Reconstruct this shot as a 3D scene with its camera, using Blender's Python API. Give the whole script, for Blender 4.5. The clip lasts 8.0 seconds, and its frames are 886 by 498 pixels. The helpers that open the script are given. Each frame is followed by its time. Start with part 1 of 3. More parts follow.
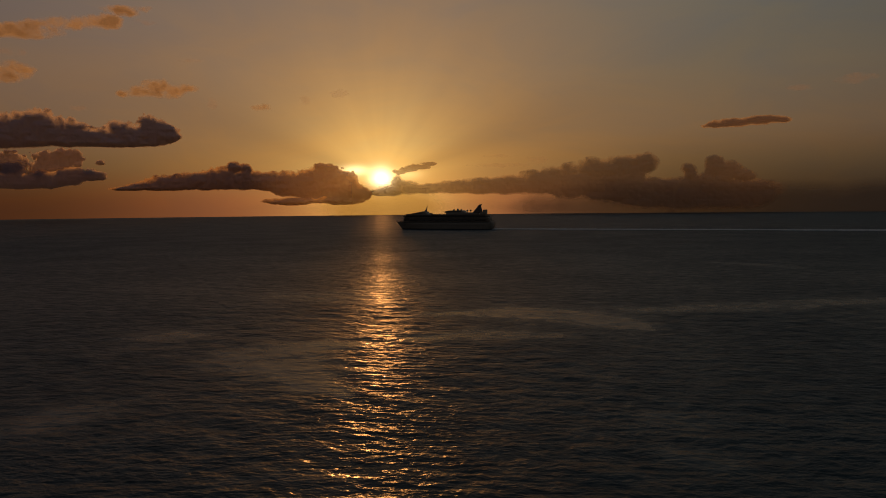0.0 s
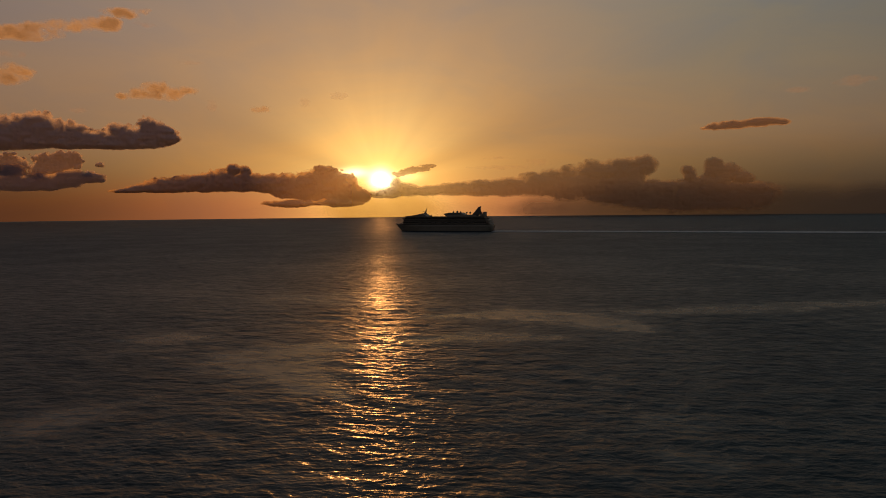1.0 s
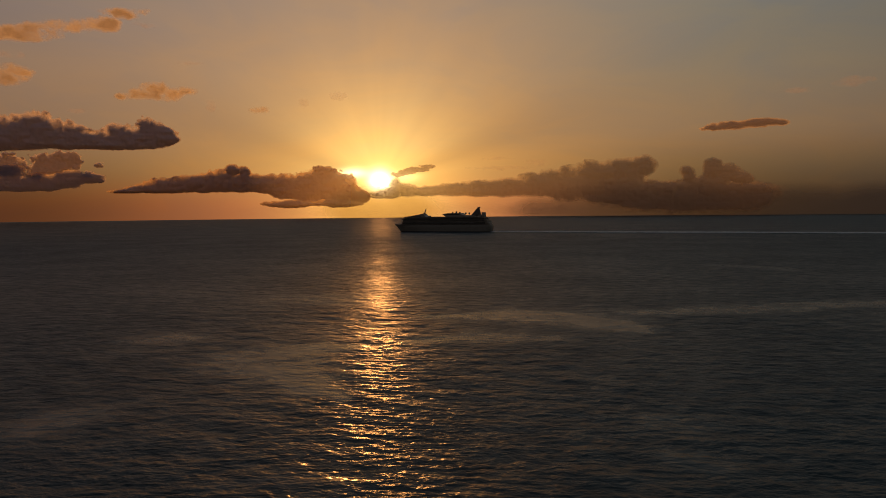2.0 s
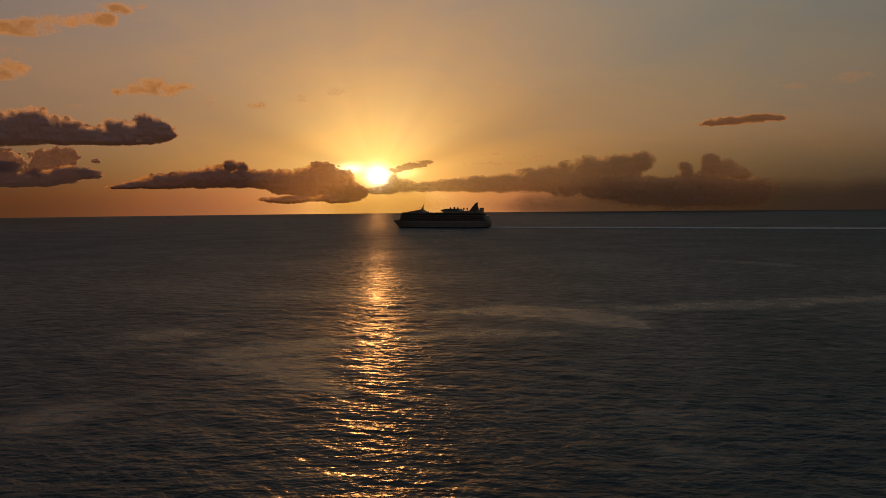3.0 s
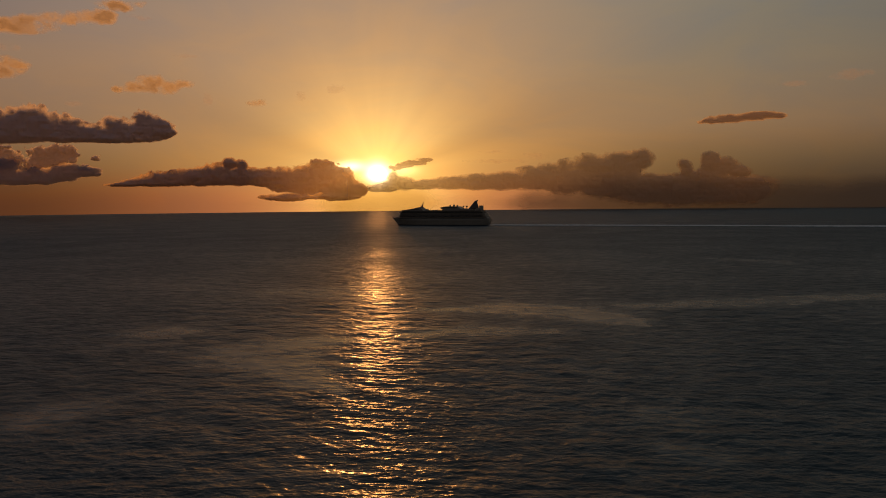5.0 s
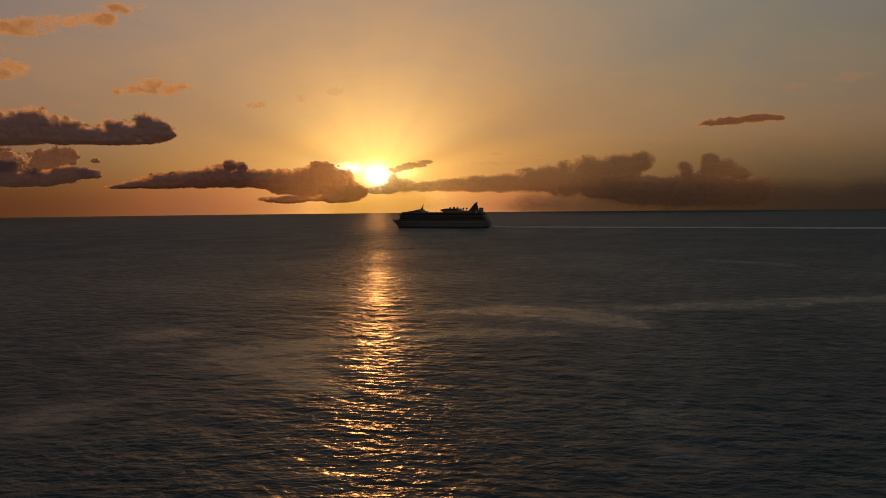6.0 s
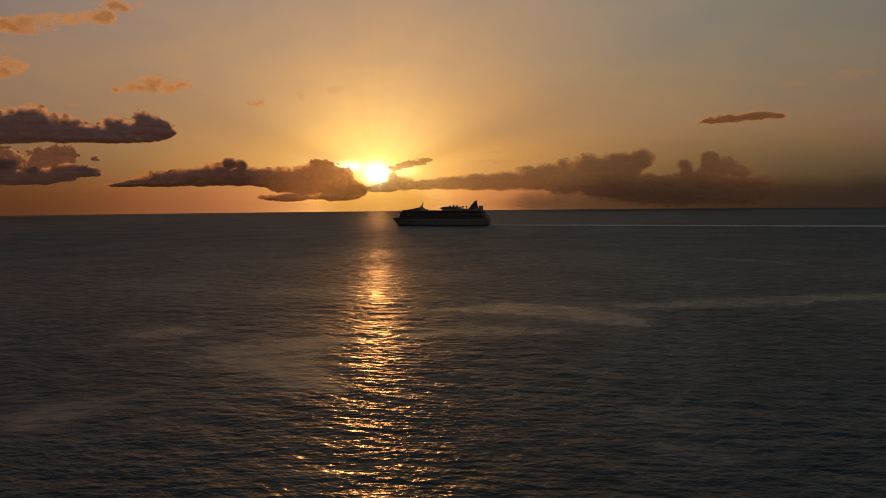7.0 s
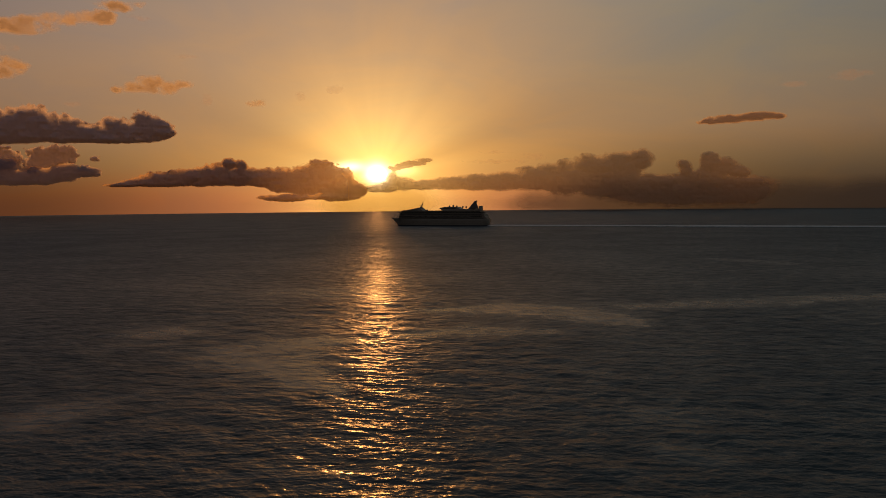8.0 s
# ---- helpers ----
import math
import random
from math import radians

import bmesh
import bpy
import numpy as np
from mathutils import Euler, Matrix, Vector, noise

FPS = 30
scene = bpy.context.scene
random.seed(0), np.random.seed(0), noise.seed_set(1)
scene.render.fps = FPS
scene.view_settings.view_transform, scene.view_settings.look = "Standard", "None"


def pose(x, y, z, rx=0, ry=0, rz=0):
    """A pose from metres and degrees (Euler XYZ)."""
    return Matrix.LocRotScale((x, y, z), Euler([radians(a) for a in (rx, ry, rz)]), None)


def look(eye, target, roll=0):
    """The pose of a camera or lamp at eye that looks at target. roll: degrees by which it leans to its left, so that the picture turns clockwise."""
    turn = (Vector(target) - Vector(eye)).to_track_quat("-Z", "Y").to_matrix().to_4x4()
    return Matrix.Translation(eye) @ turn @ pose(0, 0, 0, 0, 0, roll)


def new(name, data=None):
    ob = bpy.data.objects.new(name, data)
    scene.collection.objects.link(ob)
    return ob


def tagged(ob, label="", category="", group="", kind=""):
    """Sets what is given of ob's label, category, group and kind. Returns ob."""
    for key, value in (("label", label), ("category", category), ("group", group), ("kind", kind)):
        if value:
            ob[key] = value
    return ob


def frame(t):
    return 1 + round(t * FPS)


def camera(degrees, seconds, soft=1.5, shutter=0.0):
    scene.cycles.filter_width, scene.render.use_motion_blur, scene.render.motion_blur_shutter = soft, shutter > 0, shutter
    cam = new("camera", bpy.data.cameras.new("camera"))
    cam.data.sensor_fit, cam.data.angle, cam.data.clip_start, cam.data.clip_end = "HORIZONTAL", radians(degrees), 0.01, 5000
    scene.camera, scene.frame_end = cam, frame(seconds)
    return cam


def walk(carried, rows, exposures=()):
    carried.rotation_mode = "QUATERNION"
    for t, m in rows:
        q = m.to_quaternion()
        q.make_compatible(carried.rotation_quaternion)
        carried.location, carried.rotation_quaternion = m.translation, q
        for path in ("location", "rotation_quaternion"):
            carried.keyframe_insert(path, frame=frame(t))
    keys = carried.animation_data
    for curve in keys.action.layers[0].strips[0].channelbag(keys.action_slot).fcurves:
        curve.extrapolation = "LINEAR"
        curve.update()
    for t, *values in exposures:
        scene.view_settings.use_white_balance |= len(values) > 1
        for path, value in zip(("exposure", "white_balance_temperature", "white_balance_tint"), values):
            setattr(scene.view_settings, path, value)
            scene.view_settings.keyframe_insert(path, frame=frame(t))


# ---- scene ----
# ------------------------------------------------------------------ camera
EYE = 45.0                      # eye height over the sea
cam = camera(62.0, 8.0, soft=0.95)
# seconds, drift to the right, yaw, tilt
STEPS = [(0.0, -0.20, 0.265, 0.202), (0.5, -0.17, 0.255, 0.505), (1.0, -0.15, 0.225, 0.371), (1.5, -0.12, 0.215, 0.470),
         (3.0, -0.05, 0.000, 0.068), (3.5, -0.02, -0.020, -0.050), (4.0, 0.0, -0.020, 0.000), (4.5, 0.02, -0.030, -0.169),
         (6.0, 0.10, -0.030, 0.050), (6.5, 0.12, -0.030, -0.033), (7.0, 0.15, -0.050, -0.099), (7.5, 0.17, -0.080, -0.169),
         (8.0, 0.20, -0.070, -0.080)]
ROLL, TILT = 0.55, -3.42
walk(cam, [(t, pose(x, 0, EYE, 90 + TILT + tilt, ROLL, yaw)) for t, x, yaw, tilt in STEPS],
     exposures=[(0.0, -0.62), (0.5, -0.22), (1.0, 0.0), (4.5, 0.02), (6.0, 0.12), (8.0, 0.12)])

# ------------------------------------------------------------------ sun and sky
SUN_AZ, SUN_EL = -5.0, 2.22    # degrees, azimuth to the right of +y
sa, se = radians(SUN_AZ), radians(SUN_EL)
GLOW_EL = 2.2                   # the brightest sky stands in the gap between the clouds
SUN = Vector((math.sin(sa) * math.cos(se), math.cos(sa) * math.cos(se), math.sin(se)))
ge = radians(GLOW_EL)
BRIGHT = Vector((math.sin(sa) * math.cos(ge), math.cos(sa) * math.cos(ge), math.sin(ge)))
lamp = bpy.data.lights.new("sun", "SUN")
lamp.energy, lamp.color, lamp.angle = 1.4, (1.0, 0.39, 0.10), radians(0.6)
sun = new("sun", lamp)
sun.matrix_world = look(SUN * 4000, (0, 0, 0))


class Nodes:
    """Short hand for node trees."""

    def __init__(self, tree):
        self.tree = tree
        tree.nodes.clear()

    def add(self, kind):
        return self.tree.nodes.new(kind)

    def stored(self, name):
        n = self.add("ShaderNodeAttribute")
        n.attribute_name = name
        return n.outputs["Fac"]

    def put(self, value, socket):
        if isinstance(value, bpy.types.NodeSocket):
            self.tree.links.new(value, socket)
        else:
            socket.default_value = value

    def math(self, op, a, b=0.0, c=0.0):
        n = self.add("ShaderNodeMath")
        n.operation = op
        for v, s in zip((a, b, c), n.inputs):
            self.put(v, s)
        return n.outputs[0]

    def vec(self, op, a, b=(0, 0, 0)):
        n = self.add("ShaderNodeVectorMath")
        n.operation = op
        self.put(a, n.inputs[0])
        self.put(b, n.inputs[1])
        return n.outputs["Value"] if op in ("DOT_PRODUCT", "LENGTH") else n.outputs[0]

    def scale(self, a, f):
        n = self.add("ShaderNodeVectorMath")
        n.operation = "SCALE"
        self.put(a, n.inputs[0])
        self.put(f, n.inputs["Scale"])
        return n.outputs[0]

    def step(self, v, lo, hi, a=0.0, b=1.0):
        n = self.add("ShaderNodeMapRange")
        n.interpolation_type = "SMOOTHSTEP"
        for x, k in ((v, 0), (lo, 1), (hi, 2), (a, 3), (b, 4)):
            self.put(x, n.inputs[k])
        return n.outputs[0]

    def noise(self, vector, size, detail=4.0, rough=0.55, warp=0.0):
        n = self.add("ShaderNodeTexNoise")
        self.put(vector, n.inputs["Vector"])
        n.inputs["Scale"].default_value, n.inputs["Detail"].default_value = size, detail
        n.inputs["Roughness"].default_value, n.inputs["Distortion"].default_value = rough, warp
        return n.outputs["Fac"]

    def mix(self, f, a, b):
        n = self.add("ShaderNodeMix")
        n.data_type = "RGBA"
        self.put(f, n.inputs[0])
        self.put(a, n.inputs[6])
        self.put(b, n.inputs[7])
        return n.outputs[2]

    def ramp(self, f, stops):
        n = self.add("ShaderNodeValToRGB")
        e = n.color_ramp.elements
        while len(e) < len(stops):
            e.new(0.5)
        for k, (p, col) in zip(e, stops):
            k.position, k.color = p, (*col, 1)
        self.put(f, n.inputs[0])
        return n.outputs[0]


def make_sky():
    world = bpy.data.worlds.new("sky")
    scene.world = world
    world.use_nodes = True
    n = Nodes(world.node_tree)
    d = n.add("ShaderNodeTexCoord").outputs["Generated"]
    xyz = n.add("ShaderNodeSeparateXYZ")
    n.put(d, xyz.inputs[0])
    el = n.math("MULTIPLY", n.math("ARCSINE", xyz.outputs[2]), 180 / math.pi)
    az = n.math("MULTIPLY", n.math("ARCTAN2", xyz.outputs[0], xyz.outputs[1]), 180 / math.pi)
    # the dusk sky on the sun's side and on the far side, by height
    up = n.math("DIVIDE", n.math("ADD", el, 2.0), 92.0)
    base = n.ramp(up, [
        (0.0, (0.140, 0.052, 0.032)), (0.030, (0.145, 0.055, 0.034)), (0.060, (0.17, 0.092, 0.050)),
        (0.13, (0.216, 0.147, 0.104)), (0.21, (0.180, 0.162, 0.152)), (0.235, (0.146, 0.148, 0.154)),
        (0.30, (0.146, 0.166, 0.188)), (0.42, (0.122, 0.144, 0.168)), (1.0, (0.088, 0.104, 0.124))])
    far_side = n.ramp(up, [(0.0, (0.038, 0.034, 0.034)), (0.2, (0.042, 0.044, 0.052)), (1.0, (0.068, 0.092, 0.124))])
    off = n.math("ABSOLUTE", n.math("SUBTRACT", az, SUN_AZ))
    base = n.mix(n.step(off, 14.0, 85.0), base, far_side)
    # rosier to the left of the sun; to the right tan low down and grey-green above
    right = n.mix(n.step(el, 1.0, 4.5), (0.90, 1.32, 1.45, 1), (1.12, 1.12, 1.02, 1))
    right = n.mix(n.step(el, 4.0, 11.5), right, (0.87, 1.03, 1.03, 1))
    base = n.vec("MULTIPLY", base, n.mix(n.step(az, -6.0, 22.0), (1.05, 0.98, 0.97, 1), right))
    # murk low down, away from the sun
    base = n.scale(base, n.math("SUBTRACT", 1.0, n.math("MULTIPLY", n.step(el, 0.5, 6.0, 0.69, 0.0), n.step(off, 9.0, 25.0))))
    # the high sky dims away from the sun
    base = n.scale(base, n.math("SUBTRACT", 1.0, n.math("MULTIPLY", n.step(el, 16.0, 28.0, 0.0, 0.35), n.step(off, 8.0, 35.0))))
    # light scattered round the sun
    theta = n.math("MULTIPLY", n.math("ARCCOSINE", n.math("MINIMUM", n.vec("DOT_PRODUCT", d, tuple(BRIGHT)), 0.9999999)), 180 / math.pi)
    da = n.math("SUBTRACT", az, SUN_AZ)
    de = n.math("SUBTRACT", el, GLOW_EL)
    fan = n.math("ARCTAN2", de, da)

    def lobe(width, power, colour):
        g = n.math("POWER", n.math("DIVIDE", theta, width), power)
        return n.scale(colour, n.math("EXPONENT", n.math("MULTIPLY", g, -1.0)))

    # shafts of shade that fan out from the clouds beside the gap
    def shaft(angle, width, deep):
        g = n.math("POWER", n.math("DIVIDE", n.math("SUBTRACT", fan, radians(angle)), radians(width)), 2.0)
        return n.math("MULTIPLY", n.math("EXPONENT", n.math("MULTIPLY", g, -1.0)), deep)

    ring = n.add("ShaderNodeCombineXYZ")
    n.put(n.math("MULTIPLY", n.math("COSINE", fan), 2.2), ring.inputs[0])
    n.put(n.math("MULTIPLY", n.math("SINE", fan), 2.2), ring.inputs[1])
    streaks = n.step(n.noise(ring.outputs[0], 1.0, 3.0, 0.5), 0.3, 0.7, 0.10, -0.06)
    dim = n.math("ADD", streaks, n.math("ADD", shaft(21.0, 7.0, 0.26), n.math("ADD", shaft(161.0, 10.0, 0.16), shaft(38.0, 5.0, 0.06))))
    shafts = n.math("SUBTRACT", 1.0, n.math("MULTIPLY", dim, n.step(theta, 0.8, 3.5)))
    glow = n.vec("ADD", lobe(10.2, 1.0, (0.60, 0.295, 0.058)), lobe(4.5, 1.5, (0.80, 0.54, 0.155)))
    glow = n.scale(glow, shafts)
    glow = n.vec("ADD", glow, lobe(0.76, 2.0, (4.4, 3.5, 2.0)))
    # brightness spilling along the cloud edges beside the sun and along the horizon under it
    for az0, el0, wide, tall, colour in ((-7.0, 2.90, 1.0, 0.36, (1.9, 1.5, 0.75)), (-3.0, 2.60, 1.1, 0.40, (0.62, 0.48, 0.22)),
                                          (-4.9, 0.45, 4.2, 0.75, (0.42, 0.25, 0.03))):
        spill = n.math("ADD", n.math("POWER", n.math("DIVIDE", n.math("SUBTRACT", az, az0), wide), 2.0),
                       n.math("POWER", n.math("DIVIDE", n.math("SUBTRACT", el, el0), tall), 2.0))
        glow = n.vec("ADD", glow, n.scale(colour, n.math("EXPONENT", n.math("MULTIPLY", spill, -1.0))))
    nishita = n.add("ShaderNodeTexSky")
    nishita.sky_type, nishita.sun_disc, nishita.sun_elevation, nishita.sun_rotation = "NISHITA", False, se, sa
    nishita.dust_density = 2.0
    total = n.vec("ADD", n.vec("ADD", base, glow), n.scale(nishita.outputs[0], SKY_STRENGTH))
    # long low paths redden the light near the horizon
    aside = n.math("MULTIPLY", n.step(off, 2.0, 12.0, 0.3, 1.0), n.step(az, 4.0, 18.0, 1.0, 0.0))
    low = n.math("MULTIPLY", n.step(el, 0.2, 3.2, 1.0, 0.0), aside)
    total = n.vec("MULTIPLY", total, n.mix(low, (1, 1, 1, 1), (1.02, 0.82, 0.92, 1)))
    # faint uneven haze, drawn out sideways
    stretch = n.add("ShaderNodeMapping")
    stretch.inputs["Scale"].default_value = (5.0, 5.0, 14.0)
    n.put(d, stretch.inputs[0])
    uneven = n.step(n.noise(stretch.outputs[0], 1.0, 4.0, 0.6, 0.6), 0.25, 0.75)
    total = n.vec("MULTIPLY", total, n.mix(uneven, (0.93, 0.97, 1.05, 1), (1.07, 1.03, 0.95, 1)))
    bg = n.add("ShaderNodeBackground")
    n.put(total, bg.inputs[0])
    out = n.add("ShaderNodeOutputWorld")
    n.put(bg.outputs[0], out.inputs[0])


SKY_STRENGTH = 0.006
make_sky()


# ------------------------------------------------------------------ materials
def material(name):
    m = bpy.data.materials.new(name)
    m.use_nodes = True
    return m, Nodes(m.node_tree)


def painted(name, colour, rough=0.5, metal=0.0, dirt=0.25, size=0.4):
    """Weathered paint or metal: broad stains, fine mottling, a little relief."""
    m, n = material(name)
    p = n.add("ShaderNodeTexCoord").outputs["Object"]
    broad, fine = n.noise(p, size * 0.3, 3.0), n.noise(p, size * 6, 5.0, 0.65)
    grime = n.math("MULTIPLY", n.step(n.math("ADD", broad, n.math("MULTIPLY", fine, 0.5)), 0.6, 1.0), dirt)
    col = n.mix(grime, (*colour, 1), tuple(v * 0.45 for v in colour) + (1,))
    bsdf = n.add("ShaderNodeBsdfPrincipled")
    n.put(col, bsdf.inputs["Base Color"])
    n.put(n.step(fine, 0.3, 0.7, rough - 0.08, rough + 0.12), bsdf.inputs["Roughness"])
    bsdf.inputs["Metallic"].default_value = metal
    bump = n.add("ShaderNodeBump")
    bump.inputs["Strength"].default_value, bump.inputs["Distance"].default_value = 0.3, 0.03
    n.put(fine, bump.inputs["Height"])
    n.put(bump.outputs[0], bsdf.inputs["Normal"])
    n.put(bsdf.outputs[0], n.add("ShaderNodeOutputMaterial").inputs[0])
    return m


def sea_water():
    m, n = material("sea_water")
    p = n.add("ShaderNodeTexCoord").outputs["Object"]
    slick = n.stored("slick")
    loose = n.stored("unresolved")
    squash = n.add("ShaderNodeMapping")
    squash.inputs["Rotation"].default_value = (0, 0, 0.2)
    squash.inputs["Scale"].default_value = (0.70, 1.0, 1.0)
    n.put(p, squash.inputs[0])
    q = squash.outputs[0]
    ripple = n.math("ADD", n.math("MULTIPLY", n.noise(q, 1.2, 2.0, 0.5, 0.3), 0.26), n.math("MULTIPLY", n.noise(q, 3.4, 2.0, 0.5), 0.055))
    ripple = n.math("ADD", ripple, n.math("ADD", n.math("MULTIPLY", n.noise(q, 0.42, 2.0, 0.5, 0.3), 0.95), n.math("MULTIPLY", n.noise(q, 0.15, 2.0, 0.5, 0.3), 2.4)))
    paws = n.noise(q, 0.16, 6.0, 0.75, 0.5)
    calm = n.math("SUBTRACT", 1.0, n.math("MULTIPLY", slick, 0.70))
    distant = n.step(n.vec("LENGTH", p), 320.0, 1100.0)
    bump = n.add("ShaderNodeBump")
    n.put(n.math("MULTIPLY", n.step(paws, 0.3, 0.7, 0.6, 1.0), calm), bump.inputs["Strength"])
    bump.inputs["Distance"].default_value = 0.64
    n.put(ripple, bump.inputs["Height"])
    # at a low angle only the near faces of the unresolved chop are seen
    # tilt towards the viewing side, set by distance, darkens the far water
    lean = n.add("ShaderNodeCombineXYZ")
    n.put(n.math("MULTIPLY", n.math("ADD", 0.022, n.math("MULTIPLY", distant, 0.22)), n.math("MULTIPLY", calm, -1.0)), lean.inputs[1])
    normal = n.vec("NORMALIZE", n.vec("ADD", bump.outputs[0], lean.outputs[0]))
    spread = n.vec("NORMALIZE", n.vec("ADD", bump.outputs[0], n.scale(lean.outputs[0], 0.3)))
    stir = n.noise(p, 0.012, 4.0, 0.6)
    bsdf = n.add("ShaderNodeBsdfPrincipled")
    n.put(n.mix(stir, (0.022, 0.034, 0.038, 1), (0.032, 0.046, 0.050, 1)), bsdf.inputs["Base Color"])
    bsdf.inputs["IOR"].default_value = 1.333
    vary = n.math("MULTIPLY", n.step(stir, 0.3, 0.7, 0.90, 1.10), n.step(paws, 0.28, 0.72, 0.75, 1.2))
    rough = n.math("MULTIPLY", n.math("ADD", 0.29, n.math("MULTIPLY", loose, 0.08)), n.math("SUBTRACT", 1.0, n.math("MULTIPLY", slick, 0.35)))
    n.put(n.math("MULTIPLY", rough, vary), bsdf.inputs["Roughness"])
    # the wind runs down the line of sight, so slopes spread along y far more than across
    along = n.add("ShaderNodeCombineXYZ")
    along.inputs[1].default_value = 1.0
    n.put(along.outputs[0], bsdf.inputs["Tangent"])
    bsdf.inputs["Anisotropic"].default_value = 0.60
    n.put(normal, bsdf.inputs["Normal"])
    # the finest ripples lie every way and spread the light wide
    fine = n.add("ShaderNodeBsdfPrincipled")
    fine.inputs["Base Color"].default_value = (0.026, 0.040, 0.044, 1)
    fine.inputs["IOR"].default_value = 1.333
    n.put(n.math("MULTIPLY", vary, 0.58), fine.inputs["Roughness"])
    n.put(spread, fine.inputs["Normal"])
    both = n.add("ShaderNodeMixShader")
    n.put(n.math("MULTIPLY", n.math("SUBTRACT", 1.0, n.math("MULTIPLY", slick, 0.75)), n.math("ADD", 0.58, n.math("MULTIPLY", distant, 0.27))), both.inputs[0])
    n.put(bsdf.outputs[0], both.inputs[1])
    n.put(fine.outputs[0], both.inputs[2])
    n.put(both.outputs[0], n.add("ShaderNodeOutputMaterial").inputs[0])
    return m


def foam():
    m, n = material("wake_foam")
    p = n.add("ShaderNodeTexCoord").outputs["Object"]
    core = n.stored("core")
    lace = n.noise(p, 0.05, 5.0, 0.65)
    bsdf = n.add("ShaderNodeBsdfPrincipled")
    n.put(n.mix(lace, (0.93, 0.92, 0.90, 1), (0.97, 0.96, 0.94, 1)), bsdf.inputs["Base Color"])
    bsdf.inputs["Roughness"].default_value = 0.8
    clear = n.add("ShaderNodeBsdfTransparent")
    mix = n.add("ShaderNodeMixShader")
    n.put(n.math("MULTIPLY", n.step(n.math("ADD", core, n.math("SUBTRACT", lace, 0.5)), 0.0, 0.6), 0.95), mix.inputs[0])
    n.put(clear.outputs[0], mix.inputs[1])
    spray, froth = n.add("ShaderNodeBsdfTranslucent"), n.add("ShaderNodeMixShader")
    spray.inputs[0].default_value = (0.9, 0.9, 0.9, 1)
    froth.inputs[0].default_value = 0.25
    n.put(bsdf.outputs[0], froth.inputs[1])
    n.put(spray.outputs[0], froth.inputs[2])
    n.put(froth.outputs[0], mix.inputs[2])
    n.put(mix.outputs[0], n.add("ShaderNodeOutputMaterial").inputs[0])
    return m


def vapour(name, back, edge, front, lo, hi, shade_tint=(0.58, 0.50, 0.52), sunlit_tint=(1.0, 0.75, 0.42), grain=0.03, ragged=0.2, mottle=0.3, heart=0.04, detail=5.0):
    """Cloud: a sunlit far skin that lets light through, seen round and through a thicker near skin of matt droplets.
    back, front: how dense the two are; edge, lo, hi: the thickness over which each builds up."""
    m, n = material(name)
    p = n.add("ShaderNodeTexCoord").outputs["Object"]
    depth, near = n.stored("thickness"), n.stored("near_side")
    curl = n.math("SUBTRACT", n.noise(p, grain, detail, 0.55, 0.5), 0.5)
    patch = n.math("SUBTRACT", n.noise(p, grain * 0.45, 4.0, 0.55, 0.4), 0.5)
    inside = n.step(depth, 0.0, 0.3)
    thin = n.math("ADD", depth, n.math("MULTIPLY", n.math("MULTIPLY", curl, ragged * 2.0), inside))
    thick = n.math("ADD", thin, n.math("MULTIPLY", n.math("MULTIPLY", patch, mottle * 2.0), inside))
    far_veil = n.math("MULTIPLY", n.step(thin, 0.02, edge), back)
    near_veil = n.math("MULTIPLY", n.math("MULTIPLY", n.step(thick, lo, hi), front), n.stored("heaviness"))
    veil = n.math("ADD", n.math("MULTIPLY", near_veil, near), n.math("MULTIPLY", far_veil, n.math("SUBTRACT", 1.0, near)))
    # dusk light put into the colour: shaded near skin, warm sunlit far skin
    col = n.mix(near, (*sunlit_tint, 1), (*shade_tint, 1))
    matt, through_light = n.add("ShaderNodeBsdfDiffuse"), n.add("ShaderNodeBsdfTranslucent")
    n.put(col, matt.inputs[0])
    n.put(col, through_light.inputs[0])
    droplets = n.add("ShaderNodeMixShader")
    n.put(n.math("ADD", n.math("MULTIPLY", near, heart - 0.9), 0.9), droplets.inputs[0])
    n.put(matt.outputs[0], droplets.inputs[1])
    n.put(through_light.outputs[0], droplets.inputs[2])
    clear = n.add("ShaderNodeBsdfTransparent")
    mix = n.add("ShaderNodeMixShader")
    n.put(veil, mix.inputs[0])
    n.put(clear.outputs[0], mix.inputs[1])
    n.put(droplets.outputs[0], mix.inputs[2])
    n.put(mix.outputs[0], n.add("ShaderNodeOutputMaterial").inputs[0])
    return m


